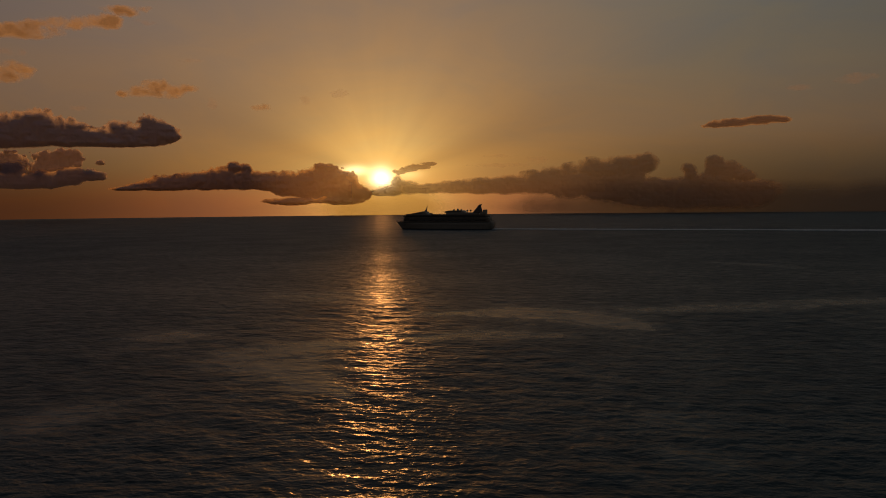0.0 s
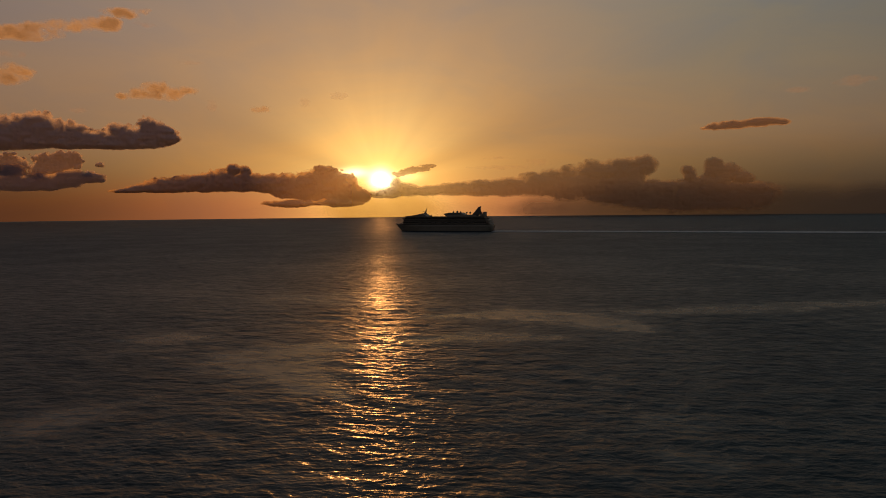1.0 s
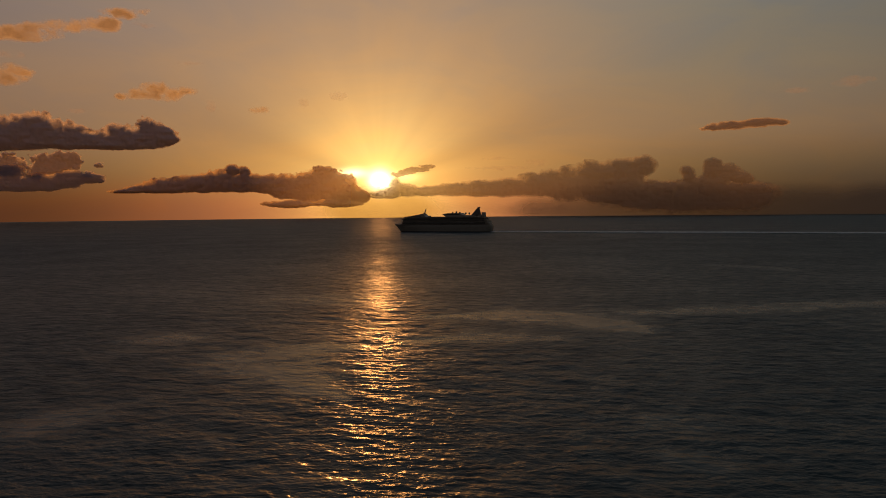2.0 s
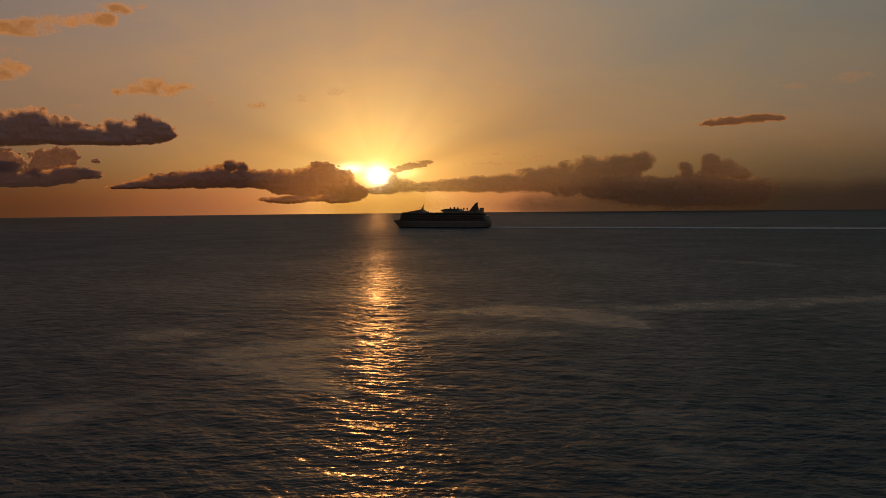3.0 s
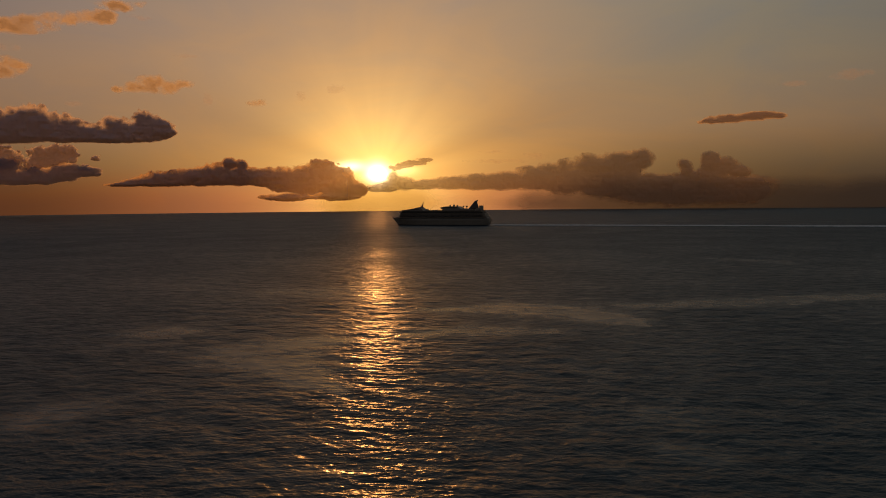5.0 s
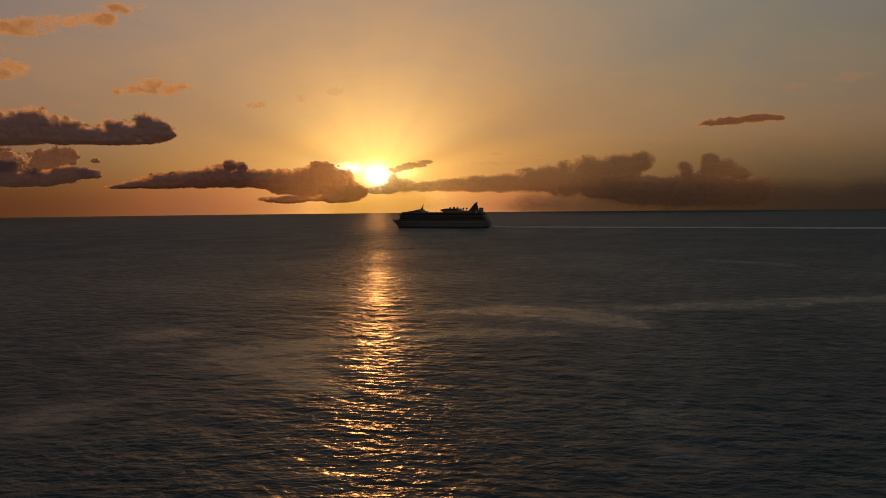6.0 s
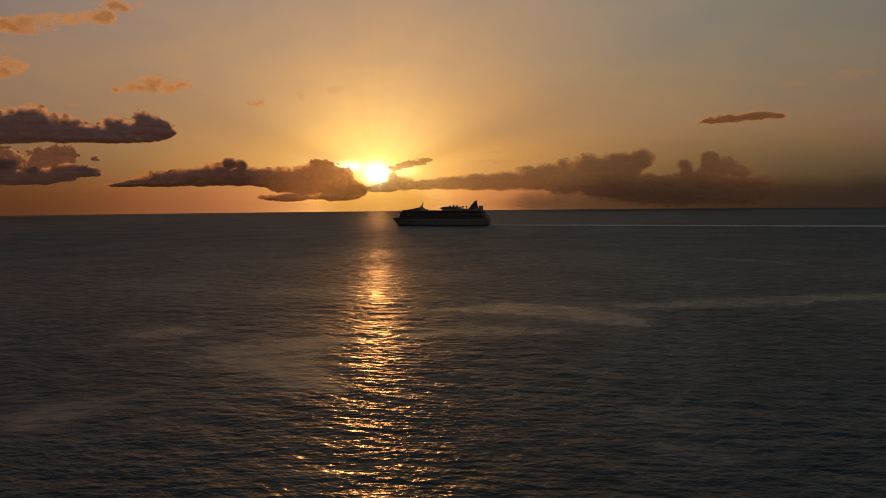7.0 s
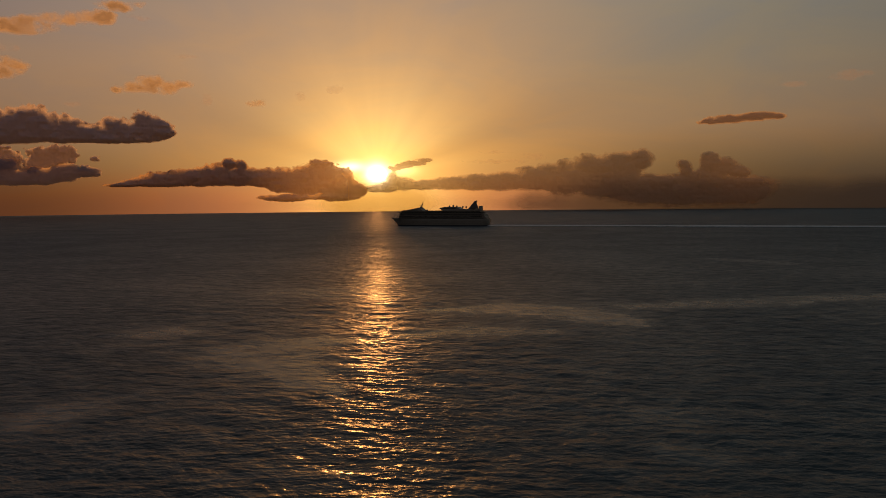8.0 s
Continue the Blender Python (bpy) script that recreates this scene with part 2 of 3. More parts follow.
WATER, FOAM = sea_water(), foam()
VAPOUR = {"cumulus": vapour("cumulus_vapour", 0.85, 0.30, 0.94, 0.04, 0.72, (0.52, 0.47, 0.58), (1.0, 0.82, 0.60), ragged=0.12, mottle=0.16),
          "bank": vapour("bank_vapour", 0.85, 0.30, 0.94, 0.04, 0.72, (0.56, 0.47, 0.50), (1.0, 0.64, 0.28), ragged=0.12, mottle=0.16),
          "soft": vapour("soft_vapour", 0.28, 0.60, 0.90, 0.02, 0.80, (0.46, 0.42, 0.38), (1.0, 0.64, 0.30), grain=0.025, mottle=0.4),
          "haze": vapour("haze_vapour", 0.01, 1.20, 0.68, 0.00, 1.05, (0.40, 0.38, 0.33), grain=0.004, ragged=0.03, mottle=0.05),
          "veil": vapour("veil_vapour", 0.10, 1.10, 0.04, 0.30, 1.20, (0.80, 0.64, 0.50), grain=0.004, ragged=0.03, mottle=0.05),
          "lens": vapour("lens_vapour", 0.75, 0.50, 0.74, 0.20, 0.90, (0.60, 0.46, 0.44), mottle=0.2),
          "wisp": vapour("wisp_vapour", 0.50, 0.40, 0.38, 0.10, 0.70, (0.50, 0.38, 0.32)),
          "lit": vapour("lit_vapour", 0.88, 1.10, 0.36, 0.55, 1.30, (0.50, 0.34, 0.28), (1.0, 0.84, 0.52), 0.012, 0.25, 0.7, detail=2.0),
          "thin": vapour("thin_vapour", 0.20, 1.20, 0.02, 0.50, 1.20, sunlit_tint=(1.0, 0.86, 0.70), grain=0.018, ragged=0.5),
          "gilt": vapour("gilt_vapour", 0.20, 0.80, 0.01, 0.40, 1.10, sunlit_tint=(1.0, 1.0, 0.98), grain=0.02, ragged=0.12, detail=2.0),
          "gold": vapour("added_gold_haze", 0.70, 0.80, 0.02, 0.50, 1.20, sunlit_tint=(1.0, 0.93, 0.28), grain=0.004, ragged=0.03, mottle=0.05)}
WHITE = painted("white_ship_paint", (0.54, 0.40, 0.29), 0.45)
HULL = painted("hull_paint", (0.44, 0.33, 0.24), 0.45)
NAVY = painted("dark_boot_paint", (0.035, 0.04, 0.055), 0.5)
GLASS = painted("dark_window_glass", (0.10, 0.085, 0.07), 0.2, dirt=0.1)
STEEL = painted("grey_steel", (0.25, 0.25, 0.26), 0.4, 0.6)
TEAK = painted("deck_planking", (0.22, 0.15, 0.09), 0.7)
FUNNEL = painted("funnel_paint", (0.20, 0.13, 0.10), 0.4)
ORANGE = painted("lifeboat_paint", (0.20, 0.15, 0.12), 0.45)


# ------------------------------------------------------------------ mesh helpers
def lattice_noise(x, y, seed):
    """Smooth random values in -1..1 over the plane."""
    table = np.random.RandomState(seed).uniform(-1, 1, (256, 256))
    xi, yi = np.floor(x).astype(int), np.floor(y).astype(int)
    fx, fy = x - xi, y - yi
    fx, fy = fx * fx * (3 - 2 * fx), fy * fy * (3 - 2 * fy)
    at = lambda i, j: table[(xi + i) % 256, (yi + j) % 256]
    return (at(0, 0) * (1 - fx) + at(1, 0) * fx) * (1 - fy) + (at(0, 1) * (1 - fx) + at(1, 1) * fx) * fy


def fractal(x, y, seed, octaves=5, gain=0.55):
    total, amp = 0.0, 1.0
    for k in range(octaves):
        total = total + amp * lattice_noise(x * 2 ** k + 17.3 * k, y * 2 ** k - 9.1 * k, seed + k)
        amp *= gain
    return total


def billow(x, y, seed, octaves=4, gain=0.5):
    """Rounded bumps with creases between, like cauliflower."""
    total, amp = 0.0, 1.0
    for k in range(octaves):
        total = total + amp * (2.6 * np.abs(lattice_noise(x * 2 ** k + 5.7 * k, y * 2 ** k + 3.1 * k, seed + k)) - 0.9)
        amp *= gain
    return total


def sheet(name, verts, faces, mat, smooth=True, attributes=()):
    me = bpy.data.meshes.new(name)
    me.vertices.add(len(verts))
    me.vertices.foreach_set("co", np.asarray(verts, np.float32).ravel())
    me.loops.add(faces.size)
    me.loops.foreach_set("vertex_index", faces.astype(np.int32).ravel())
    me.polygons.add(len(faces))
    me.polygons.foreach_set("loop_start", np.arange(0, faces.size, faces.shape[1], dtype=np.int32))
    me.polygons.foreach_set("use_smooth", np.full(len(faces), smooth))
    for key, values in attributes:
        me.attributes.new(key, "FLOAT", "POINT").data.foreach_set("value", np.asarray(values, np.float32).ravel())
    me.update(calc_edges=True)
    me.validate()
    me.materials.append(mat)
    return new(name, me)


def part(name, bm, mat, parent, label="", smooth=False, kind=""):
    me = bpy.data.meshes.new(name)
    bmesh.ops.recalc_face_normals(bm, faces=bm.faces[:])
    bm.to_mesh(me)
    bm.free()
    me.materials.append(mat)
    if smooth:
        for f in me.polygons:
            f.use_smooth = True
    ob = new(name, me)
    ob.parent = parent
    return tagged(ob, label, kind=kind)


def block(bm, x0, x1, y0, y1, z0, z1, bevel=0.0):
    m = Matrix.Translation(((x0 + x1) / 2, (y0 + y1) / 2, (z0 + z1) / 2)) @ Matrix.Diagonal((x1 - x0, y1 - y0, z1 - z0, 1))
    v = bmesh.ops.create_cube(bm, size=1, matrix=m)["verts"]
    if bevel:
        e = list({e for w in v for e in w.link_edges})
        bmesh.ops.bevel(bm, geom=e, offset=bevel, segments=2, affect="EDGES", profile=0.5)


def profile(bm, outline, y0, y1):
    """An outline in x and z, drawn out across the ship from y0 to y1."""
    a = [bm.verts.new((x, y0, z)) for x, z in outline]
    b = [bm.verts.new((x, y1, z)) for x, z in outline]
    bm.faces.new(a)
    bm.faces.new(b[::-1])
    for i in range(len(a)):
        j = (i + 1) % len(a)
        bm.faces.new((a[i], b[i], b[j], a[j]))


def rod(bm, a, b, r0, r1, seg=8):
    a, b = Vector(a), Vector(b)
    turn = (b - a).to_track_quat("Z", "Y").to_matrix().to_4x4()
    bmesh.ops.create_cone(bm, cap_ends=True, segments=seg, radius1=r0, radius2=r1, depth=(b - a).length,
                          matrix=Matrix.Translation((a + b) / 2) @ turn)


# ------------------------------------------------------------------ the sea
# smooth slicks on the water, as strokes: strength, then x, y and half width along each
SLICKS = [(1.0, [(-4, 309, 6), (6, 311, 9), (28, 313, 11), (46, 304, 13), (61, 285, 11), (68, 271, 8), (72, 263, 3)]),
          (0.85, [(-10, 253, 6), (1, 256, 10), (19, 260, 10), (35, 259, 5)]),
          (1.0, [(-31, 246, 4), (-42, 240, 6), (-53, 232, 10), (-59, 220, 12), (-59, 208, 6)]),
          (1.0, [(-52, 222, 11), (-43, 202, 10), (-35, 186, 5), (-25, 174, 2)]),
          (0.85, [(-80, 170, 3), (-84, 167, 6), (-84, 159, 7), (-84, 153, 5)]),
          (0.4, [(-73, 177, 2), (-77, 173, 2)]),
          (0.8, [(-104, 267, 9), (-96, 262, 9)]),
          (0.8, [(80, 318, 6), (103, 320, 9), (135, 325, 12), (164, 335, 9), (207, 342, 6)]),
          (0.7, [(211, 575, 6), (229, 555, 7), (248, 531, 6)]),
          (0.4, [(-88, 376, 9), (-66, 382, 15), (-40, 361, 11)]),
          (0.6, [(44, 151, 3), (47, 147, 5), (53, 150, 3)]),
          (0.6, [(41, 131, 3), (48, 127, 4)]),
          (0.4, [(-108, 232, 4), (-102, 243, 6), (-92, 240, 5)]),
          (0.4, [(-32, 120, 4), (-23, 121, 5)]),
          (0.3, [(-175, 418, 9), (-146, 410, 9)])]


def slick_mask(x, y):
    total = np.zeros_like(x)
    near = (y > 60) & (y < 700) & (np.abs(x) < 420)
    px, py = x[near], y[near]
    wx = px + 3.0 * fractal(px / 26, py / 30, 71, 4)
    wy = py + 4.0 * fractal(px / 26, py / 30, 81, 4)
    wy = wy + 2.5 * fractal(px / 7, py / 9, 85, 3)
    best = np.zeros_like(px)
    for power, line in SLICKS:
        for (x0, y0, w0), (x1, y1, w1) in zip(line, line[1:]):
            reach = 2.6 * max(w0, w1)
            at = ((wx > min(x0, x1) - reach) & (wx < max(x0, x1) + reach) & (wy > min(y0, y1) - reach) & (wy < max(y0, y1) + reach))
            u, v = wx[at], wy[at]
            dx, dy = x1 - x0, y1 - y0
            k = np.clip(((u - x0) * dx + (v - y0) * dy) / (dx * dx + dy * dy), 0, 1)
            r = np.hypot(u - x0 - k * dx, v - y0 - k * dy) / (1.25 * (w0 + k * (w1 - w0)))
            best[at] = np.maximum(best[at], power * np.minimum(1, 1.5 * np.exp(-r ** 2)))
    total[near] = best * (0.9 + 0.16 * fractal(px / 5, py / 6, 91, 3))
    return total


def make_sea():
    radii = [25.0]
    while radii[-1] < 4890:
        r = radii[-1]
        radii.append(r + (4.0 if r < 85 else max(0.26, r * r / 73000.0)))
    radii[-1] = 4900.0
    fine = np.arange(-36, 36.001, 0.062)
    wide = np.arange(39, 321.001, 3.0)
    ang = np.radians(np.concatenate([fine, wide]))
    r = np.array(radii)[:, None]
    a = ang[None, :]
    x, y = r * np.sin(a), r * np.cos(a)
    step = np.gradient(np.array(radii))[:, None]
    cell = np.maximum(step, r * np.radians(0.062)) + 0 * a
    cell = np.where(np.cos(a) < math.cos(radians(36.5)), 1e9, cell)
    slick = np.clip(slick_mask(x, y), 0, 1)
    gust = 1 + 0.35 * fractal(x / 70, y / 90, 61, 3)
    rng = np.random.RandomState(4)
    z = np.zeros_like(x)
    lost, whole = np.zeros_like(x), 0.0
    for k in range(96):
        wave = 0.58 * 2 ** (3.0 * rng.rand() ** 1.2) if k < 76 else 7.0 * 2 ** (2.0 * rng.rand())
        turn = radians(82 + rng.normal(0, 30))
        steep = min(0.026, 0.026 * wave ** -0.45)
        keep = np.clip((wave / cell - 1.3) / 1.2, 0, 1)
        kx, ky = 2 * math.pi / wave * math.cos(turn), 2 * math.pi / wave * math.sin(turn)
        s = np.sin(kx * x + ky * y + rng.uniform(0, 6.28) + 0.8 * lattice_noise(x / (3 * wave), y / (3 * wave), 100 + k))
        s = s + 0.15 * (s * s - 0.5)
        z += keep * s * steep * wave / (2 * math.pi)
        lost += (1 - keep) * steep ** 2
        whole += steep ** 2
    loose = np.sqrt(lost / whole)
    z *= gust * (1 - 0.62 * slick)
    rows, cols = x.shape
    verts = np.concatenate([np.stack([x, y, z], -1).reshape(-1, 3), [[0, 0, 0]]])
    i, j = np.meshgrid(np.arange(rows - 1), np.arange(cols), indexing="ij")
    jn = (j + 1) % cols
    faces = np.stack([i * cols + j, (i + 1) * cols + j, (i + 1) * cols + jn, i * cols + jn], -1).reshape(-1, 4)[:, ::-1]
    k = np.arange(cols)
    hub = np.stack([np.full(cols, rows * cols), k, (k + 1) % cols, (k + 1) % cols], -1)
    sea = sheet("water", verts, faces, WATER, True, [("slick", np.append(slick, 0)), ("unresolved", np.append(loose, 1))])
    tagged(sea, "dark rippled evening sea with smooth slicks", "sea", kind="structure")


make_sea()

# ------------------------------------------------------------------ the cruise ship
LENGTH, BEAM = 208.0, 28.0
HEADING = 157.0
STRETCH = 1.065
STERN = (95.0, 1490.0)


def half_beam(s, z):
    """Half the width of the hull, s metres aft of the stem head, z over the water."""
    start = 15.0 * max(0.0, 1 - max(z, 0) / 17.0) ** 0.85
    t = min(1.0, max(0.0, (s - start) / (62.0 - 14.0 * max(z, 0) / 17.0)))
    w = 1 - (1 - t) ** 2.1
    tail = max(0.0, (s - 178.0) / 30.0)
    w *= 1 - 0.16 * tail ** 2 * (1.4 - max(z, 0) / 20.0)
    return BEAM / 2 * w


def make_ship():
    ship = tagged(new("cruise_ship"), "white cruise ship in silhouette under way on the sea", "cruise ship")
    ship.matrix_world = pose(*STERN, 0, 0, 0, HEADING)
    X = lambda s: (LENGTH - s) * STRETCH        # s runs aft from the stem head

    # hull, lofted from sections
    bm = bmesh.new()
    levels = [-2.0, 0.0, 1.2, 3.5, 6.5, 9.5, 12.0, 14.0]
    stations = [0.0, 1.5, 4, 8, 12, 16, 21, 27, 34, 42, 52, 64, 80, 100, 120, 140, 160, 175, 187, 197, 204, 208]
    rings = []
    for s in stations:
        sheer = 3.0 * max(0.0, 1 - s / 40.0) ** 1.3
        ring = []
        for side in (-1, 1):
            row = []
            for z in levels:
                zz = z + sheer * max(z, 0) / 14.0
                start = 15.0 * max(0.0, 1 - max(zz, 0) / 17.0) ** 0.85
                ss = max(s, start)
                aft = 3.5 * (1 - max(zz, 0) / 14.0) ** 2 if s > 203 else 0.0
                row.append(bm.verts.new((X(ss) + aft, side * max(0.02, half_beam(ss, zz)), zz)))
            ring.append(row)
        rings.append(ring)
    for a, b in zip(rings, rings[1:]):
        for side in (0, 1):
            for k in range(len(levels) - 1):
                bm.faces.new((a[side][k], b[side][k], b[side][k + 1], a[side][k + 1]))
        bm.faces.new((a[0][-1], b[0][-1], b[1][-1], a[1][-1]))
        bm.faces.new((a[0][0], b[0][0], b[1][0], a[1][0]))
    for k in range(len(levels) - 1):
        bm.faces.new((rings[-1][0][k], rings[-1][1][k], rings[-1][1][k + 1], rings[-1][0][k + 1]))
    bmesh.ops.remove_doubles(bm, verts=bm.verts[:], dist=0.03)
    hull = part("hull", bm, HULL, ship, "pale steel hull with raked bow", smooth=True)

    # boot stripe just proud of the plating
    bm = bmesh.new()
    for side in (-1, 1):
        prev = None
        for s in stations:
            ss = max(s, 15.0 * (1 - 0.6 / 17) ** 0.85)
            pair = [bm.verts.new((X(max(ss, 15.0 * (1 - z / 17) ** 0.85)), side * (half_beam(ss, z) + 0.06), z)) for z in (-0.3, 1.4)]
            if prev:
                bm.faces.new((prev[0], pair[0], pair[1], prev[1]))
            prev = pair
    part("boot_stripe", bm, NAVY, hull, "dark painted stripe along the waterline")
    # rows of portholes
    for z in (5.2, 8.2):
        bm = bmesh.new()
        for side in (-1, 1):
            s = 34.0
            while s < 196:
                w = side * (half_beam(s, z) + 0.03)
                rod(bm, (X(s), w - 0.05 * side, z), (X(s), w + 0.03 * side, z), 0.42, 0.42, 8)
                s += 3.1
        part("porthole_row", bm, GLASS, hull, "row of round dark portholes", kind="stuff")

    # passenger decks: each a recessed wall between two slabs
    tops = [14.0, 16.9, 19.8, 22.7, 25.5, 28.3, 31.0]
    fronts = [16.0, 19.0, 20.5, 22.0, 23.5, 26.0]
    tails = [203.0, 201.5, 200.0, 199.0, 197.5, 196.0]
    for k in range(6):
        z0, z1, s0, s1 = tops[k], tops[k + 1], fronts[k], tails[k]
        recess = 2.6 if k == 1 else 1.5
        bm = bmesh.new()
        outline = []
        for s in np.linspace(s0 + 1.2, s1 - 1.5, 40):
            outline.append((s, max(1.5, min(half_beam(s, 15.5) - recess, BEAM / 2 - recess))))
        low = [bm.verts.new((X(s), w, z0)) for s, w in outline] + [bm.verts.new((X(s), -w, z0)) for s, w in outline[::-1]]
        high = [bm.verts.new((X(s), w, z1 - 0.35)) for s, w in outline] + [bm.verts.new((X(s), -w, z1 - 0.35)) for s, w in outline[::-1]]
        bm.faces.new(low)
        bm.faces.new(high)
        for i in range(len(low)):
            j = (i + 1) % len(low)
            bm.faces.new((low[i], low[j], high[j], high[i]))
        level = part("deck_level", bm, GLASS if k in (1, 4) else WHITE, ship,
                     "dark glazed deck wall" if k in (1, 4) else "white deck wall behind balconies")
        bm = bmesh.new()
        outline = []
        for s in np.linspace(s0, s1, 44):
            outline.append((s, max(2.2, min(half_beam(s, 15.5) - 0.1, BEAM / 2))))
        a = [(X(s), w) for s, w in outline] + [(X(s), -w) for s, w in outline[::-1]]
        low = [bm.verts.new((x, y, z1 - 0.35)) for x, y in a]
        high = [bm.verts.new((x, y, z1)) for x, y in a]
        bm.faces.new(low)
        bm.faces.new(high)
        for i in range(len(low)):
            j = (i + 1) % len(low)
            bm.faces.new((low[i], low[j], high[j], high[i]))
        part("deck_slab", bm, WHITE, level)
        if k != 1:
            bm = bmesh.new()
            s = s0 + 6
            while s < s1 - 4:
                w = min(half_beam(s, 15.5) - 0.25, BEAM / 2 - 0.15)
                for side in (-1, 1):
                    y = sorted((side * w, side * (w - 1.4)))
                    block(bm, X(s) - 0.06, X(s) + 0.06, y[0], y[1], z0, z1 - 0.35)
                s += 3.1
            part("balcony_partitions", bm, WHITE, level, "row of white balcony dividers", kind="stuff")
            steps = np.linspace(s0 + 3, s1 - 2, 60)
            for side in (-1, 1):
                bm = bmesh.new()
                for a0, a1 in zip(steps, steps[1:]):
                    w0, w1 = (side * min(half_beam(q, 15.5) - 0.2, BEAM / 2 - 0.1) for q in (a0, a1))
                    v = [bm.verts.new(c) for c in ((X(a0), w0, z0 + 0.05), (X(a1), w1, z0 + 0.05), (X(a1), w1, z0 + 1.1), (X(a0), w0, z0 + 1.1))]
                    u = [bm.verts.new(c) for c in ((X(a0), w0 - 0.08 * side, z0 + 0.05), (X(a1), w1 - 0.08 * side, z0 + 0.05),
                                                   (X(a1), w1 - 0.08 * side, z0 + 1.1), (X(a0), w0 - 0.08 * side, z0 + 1.1))]
                    bm.faces.new(v)
                    bm.faces.new(u[::-1])
                    bm.faces.new((v[3], v[2], u[2], u[3]))
                bmesh.ops.remove_doubles(bm, verts=bm.verts[:], dist=0.001)
                part("balcony_rail", bm, GLASS, level, "dark glass balcony rail")
        else:
            bm = bmesh.new()
            s = s0 + 4
            while s < s1 - 4:
                w = min(half_beam(s, 15.5) - 2.55, BEAM / 2 - 2.55)
                for side in (-1, 1):
                    y = sorted((side * w, side * (w + 0.12)))
                    block(bm, X(s) - 0.35, X(s) + 0.35, y[0], y[1], z0, z1 - 0.35)
                s += 4.0
            part("promenade_columns", bm, WHITE, level, "row of white columns along the promenade", kind="stuff")

    # lifeboats hung over the promenade
    for side in (-1, 1):
        for i in range(9):
            s = 62 + i * 13.5
            bm = bmesh.new()
            secs = []
            for t in np.linspace(-1, 1, 9):
                w = 1.9 * max(0.06, 1 - abs(t) ** 2.6)
                secs.append([bm.verts.new((X(s) + 5.0 * t, side * 13.0 + w * math.sin(q), 18.2 + (1.5 if math.cos(q) > 0 else 1.3) * math.cos(q) * (1 - 0.35 * abs(t) ** 3)))
                             for q in np.linspace(0, 2 * math.pi, 11)[:-1]])
            for a, b in zip(secs, secs[1:]):
                for q in range(10):
                    bm.faces.new((a[q], b[q], b[(q + 1) % 10], a[(q + 1) % 10]))
            bm.faces.new(secs[0])
            bm.faces.new(secs[-1][::-1])
            boat = part("lifeboat", bm, ORANGE, ship, "covered dull-white lifeboat on davits", smooth=True)
            for off in (-3.4, 3.4):
                bm = bmesh.new()
                rod(bm, (X(s) + off, side * 11.6, 20.6), (X(s) + off, side * 13.4, 19.9), 0.16, 0.14, 6)
                rod(bm, (X(s) + off, side * 13.3, 19.9), (X(s) + off, side * 13.2, 19.2), 0.08, 0.08, 6)
                part("davit", bm, STEEL, boat)

    # stepped forward house rising to the mast
    bm = bmesh.new()
    profile(bm, [(X(25.5), 31.0), (X(29), 31.9), (X(37), 32.6), (X(49), 34.6), (X(58), 36.4), (X(64), 37.6), (X(66), 37.8),
                 (X(70), 35.2), (X(73), 31.9), (X(74), 31.0)], -9.5, 9.5)
    house = part("forward_house", bm, WHITE, ship, "sloping white house below the mast")
    bm = bmesh.new()
    block(bm, X(37), X(29.5), -9.56, 9.56, 31.25, 31.75)
    block(bm, X(64), X(42), -9.56, 9.56, 32.0, 33.2)
    part("window_band", bm, GLASS, house)
    bm = bmesh.new()
    block(bm, X(27.2), X(23.2), -15.6, 15.6, 26.0, 28.0, 0.25)
    bridge = part("bridge_wing", bm, WHITE, ship, "navigation bridge with overhanging wings")
    bm = bmesh.new()
    block(bm, X(23.15), X(22.9), -14.8, 14.8, 26.5, 27.6)
    part("bridge_window", bm, GLASS, bridge)
    # raked mast with yards and radar bars
    bm = bmesh.new()
    profile(bm, [(X(62.5), 37.0), (X(66.8), 40.6), (X(69.6), 47.6), (X(70.3), 47.7), (X(69.4), 43.0), (X(68.9), 40.0), (X(70.5), 35.2)], -0.9, 0.9)
    mast = part("mast", bm, WHITE, ship, "raked signal mast")
    for s, z, w in ((66.8, 42.2, 4.2), (68.4, 44.6, 2.6)):
        bm = bmesh.new()
        rod(bm, (X(s), -w, z), (X(s), w, z), 0.16, 0.14)
        part("yard_arm", bm, STEEL, mast)
    bm = bmesh.new()
    rod(bm, (X(70.1), 0, 47.5), (X(71.6), 0, 50.2), 0.14, 0.05)
    part("whip_aerial", bm, STEEL, mast)
    bm = bmesh.new()
    block(bm, X(65.6), X(62.4), -0.3, 0.3, 41.4, 41.8, 0.1)
    rod(bm, (X(64.4), 0, 39.0), (X(64.4), 0, 41.5), 0.25, 0.2)
    part("radar_scanner", bm, STEEL, mast)
    bm = bmesh.new()
    block(bm, X(80.0), X(76.4), -4, 4, 31.0, 33.6, 0.3)
    part("deck_locker", bm, WHITE, ship, "small white deck house")

    # open top deck with rails and a pool
    bm = bmesh.new()
    block(bm, X(108), X(82), -9, 9, 31.01, 31.14)
    part("sun_deck", bm, TEAK, ship, "open planked sun deck")
    bm = bmesh.new()
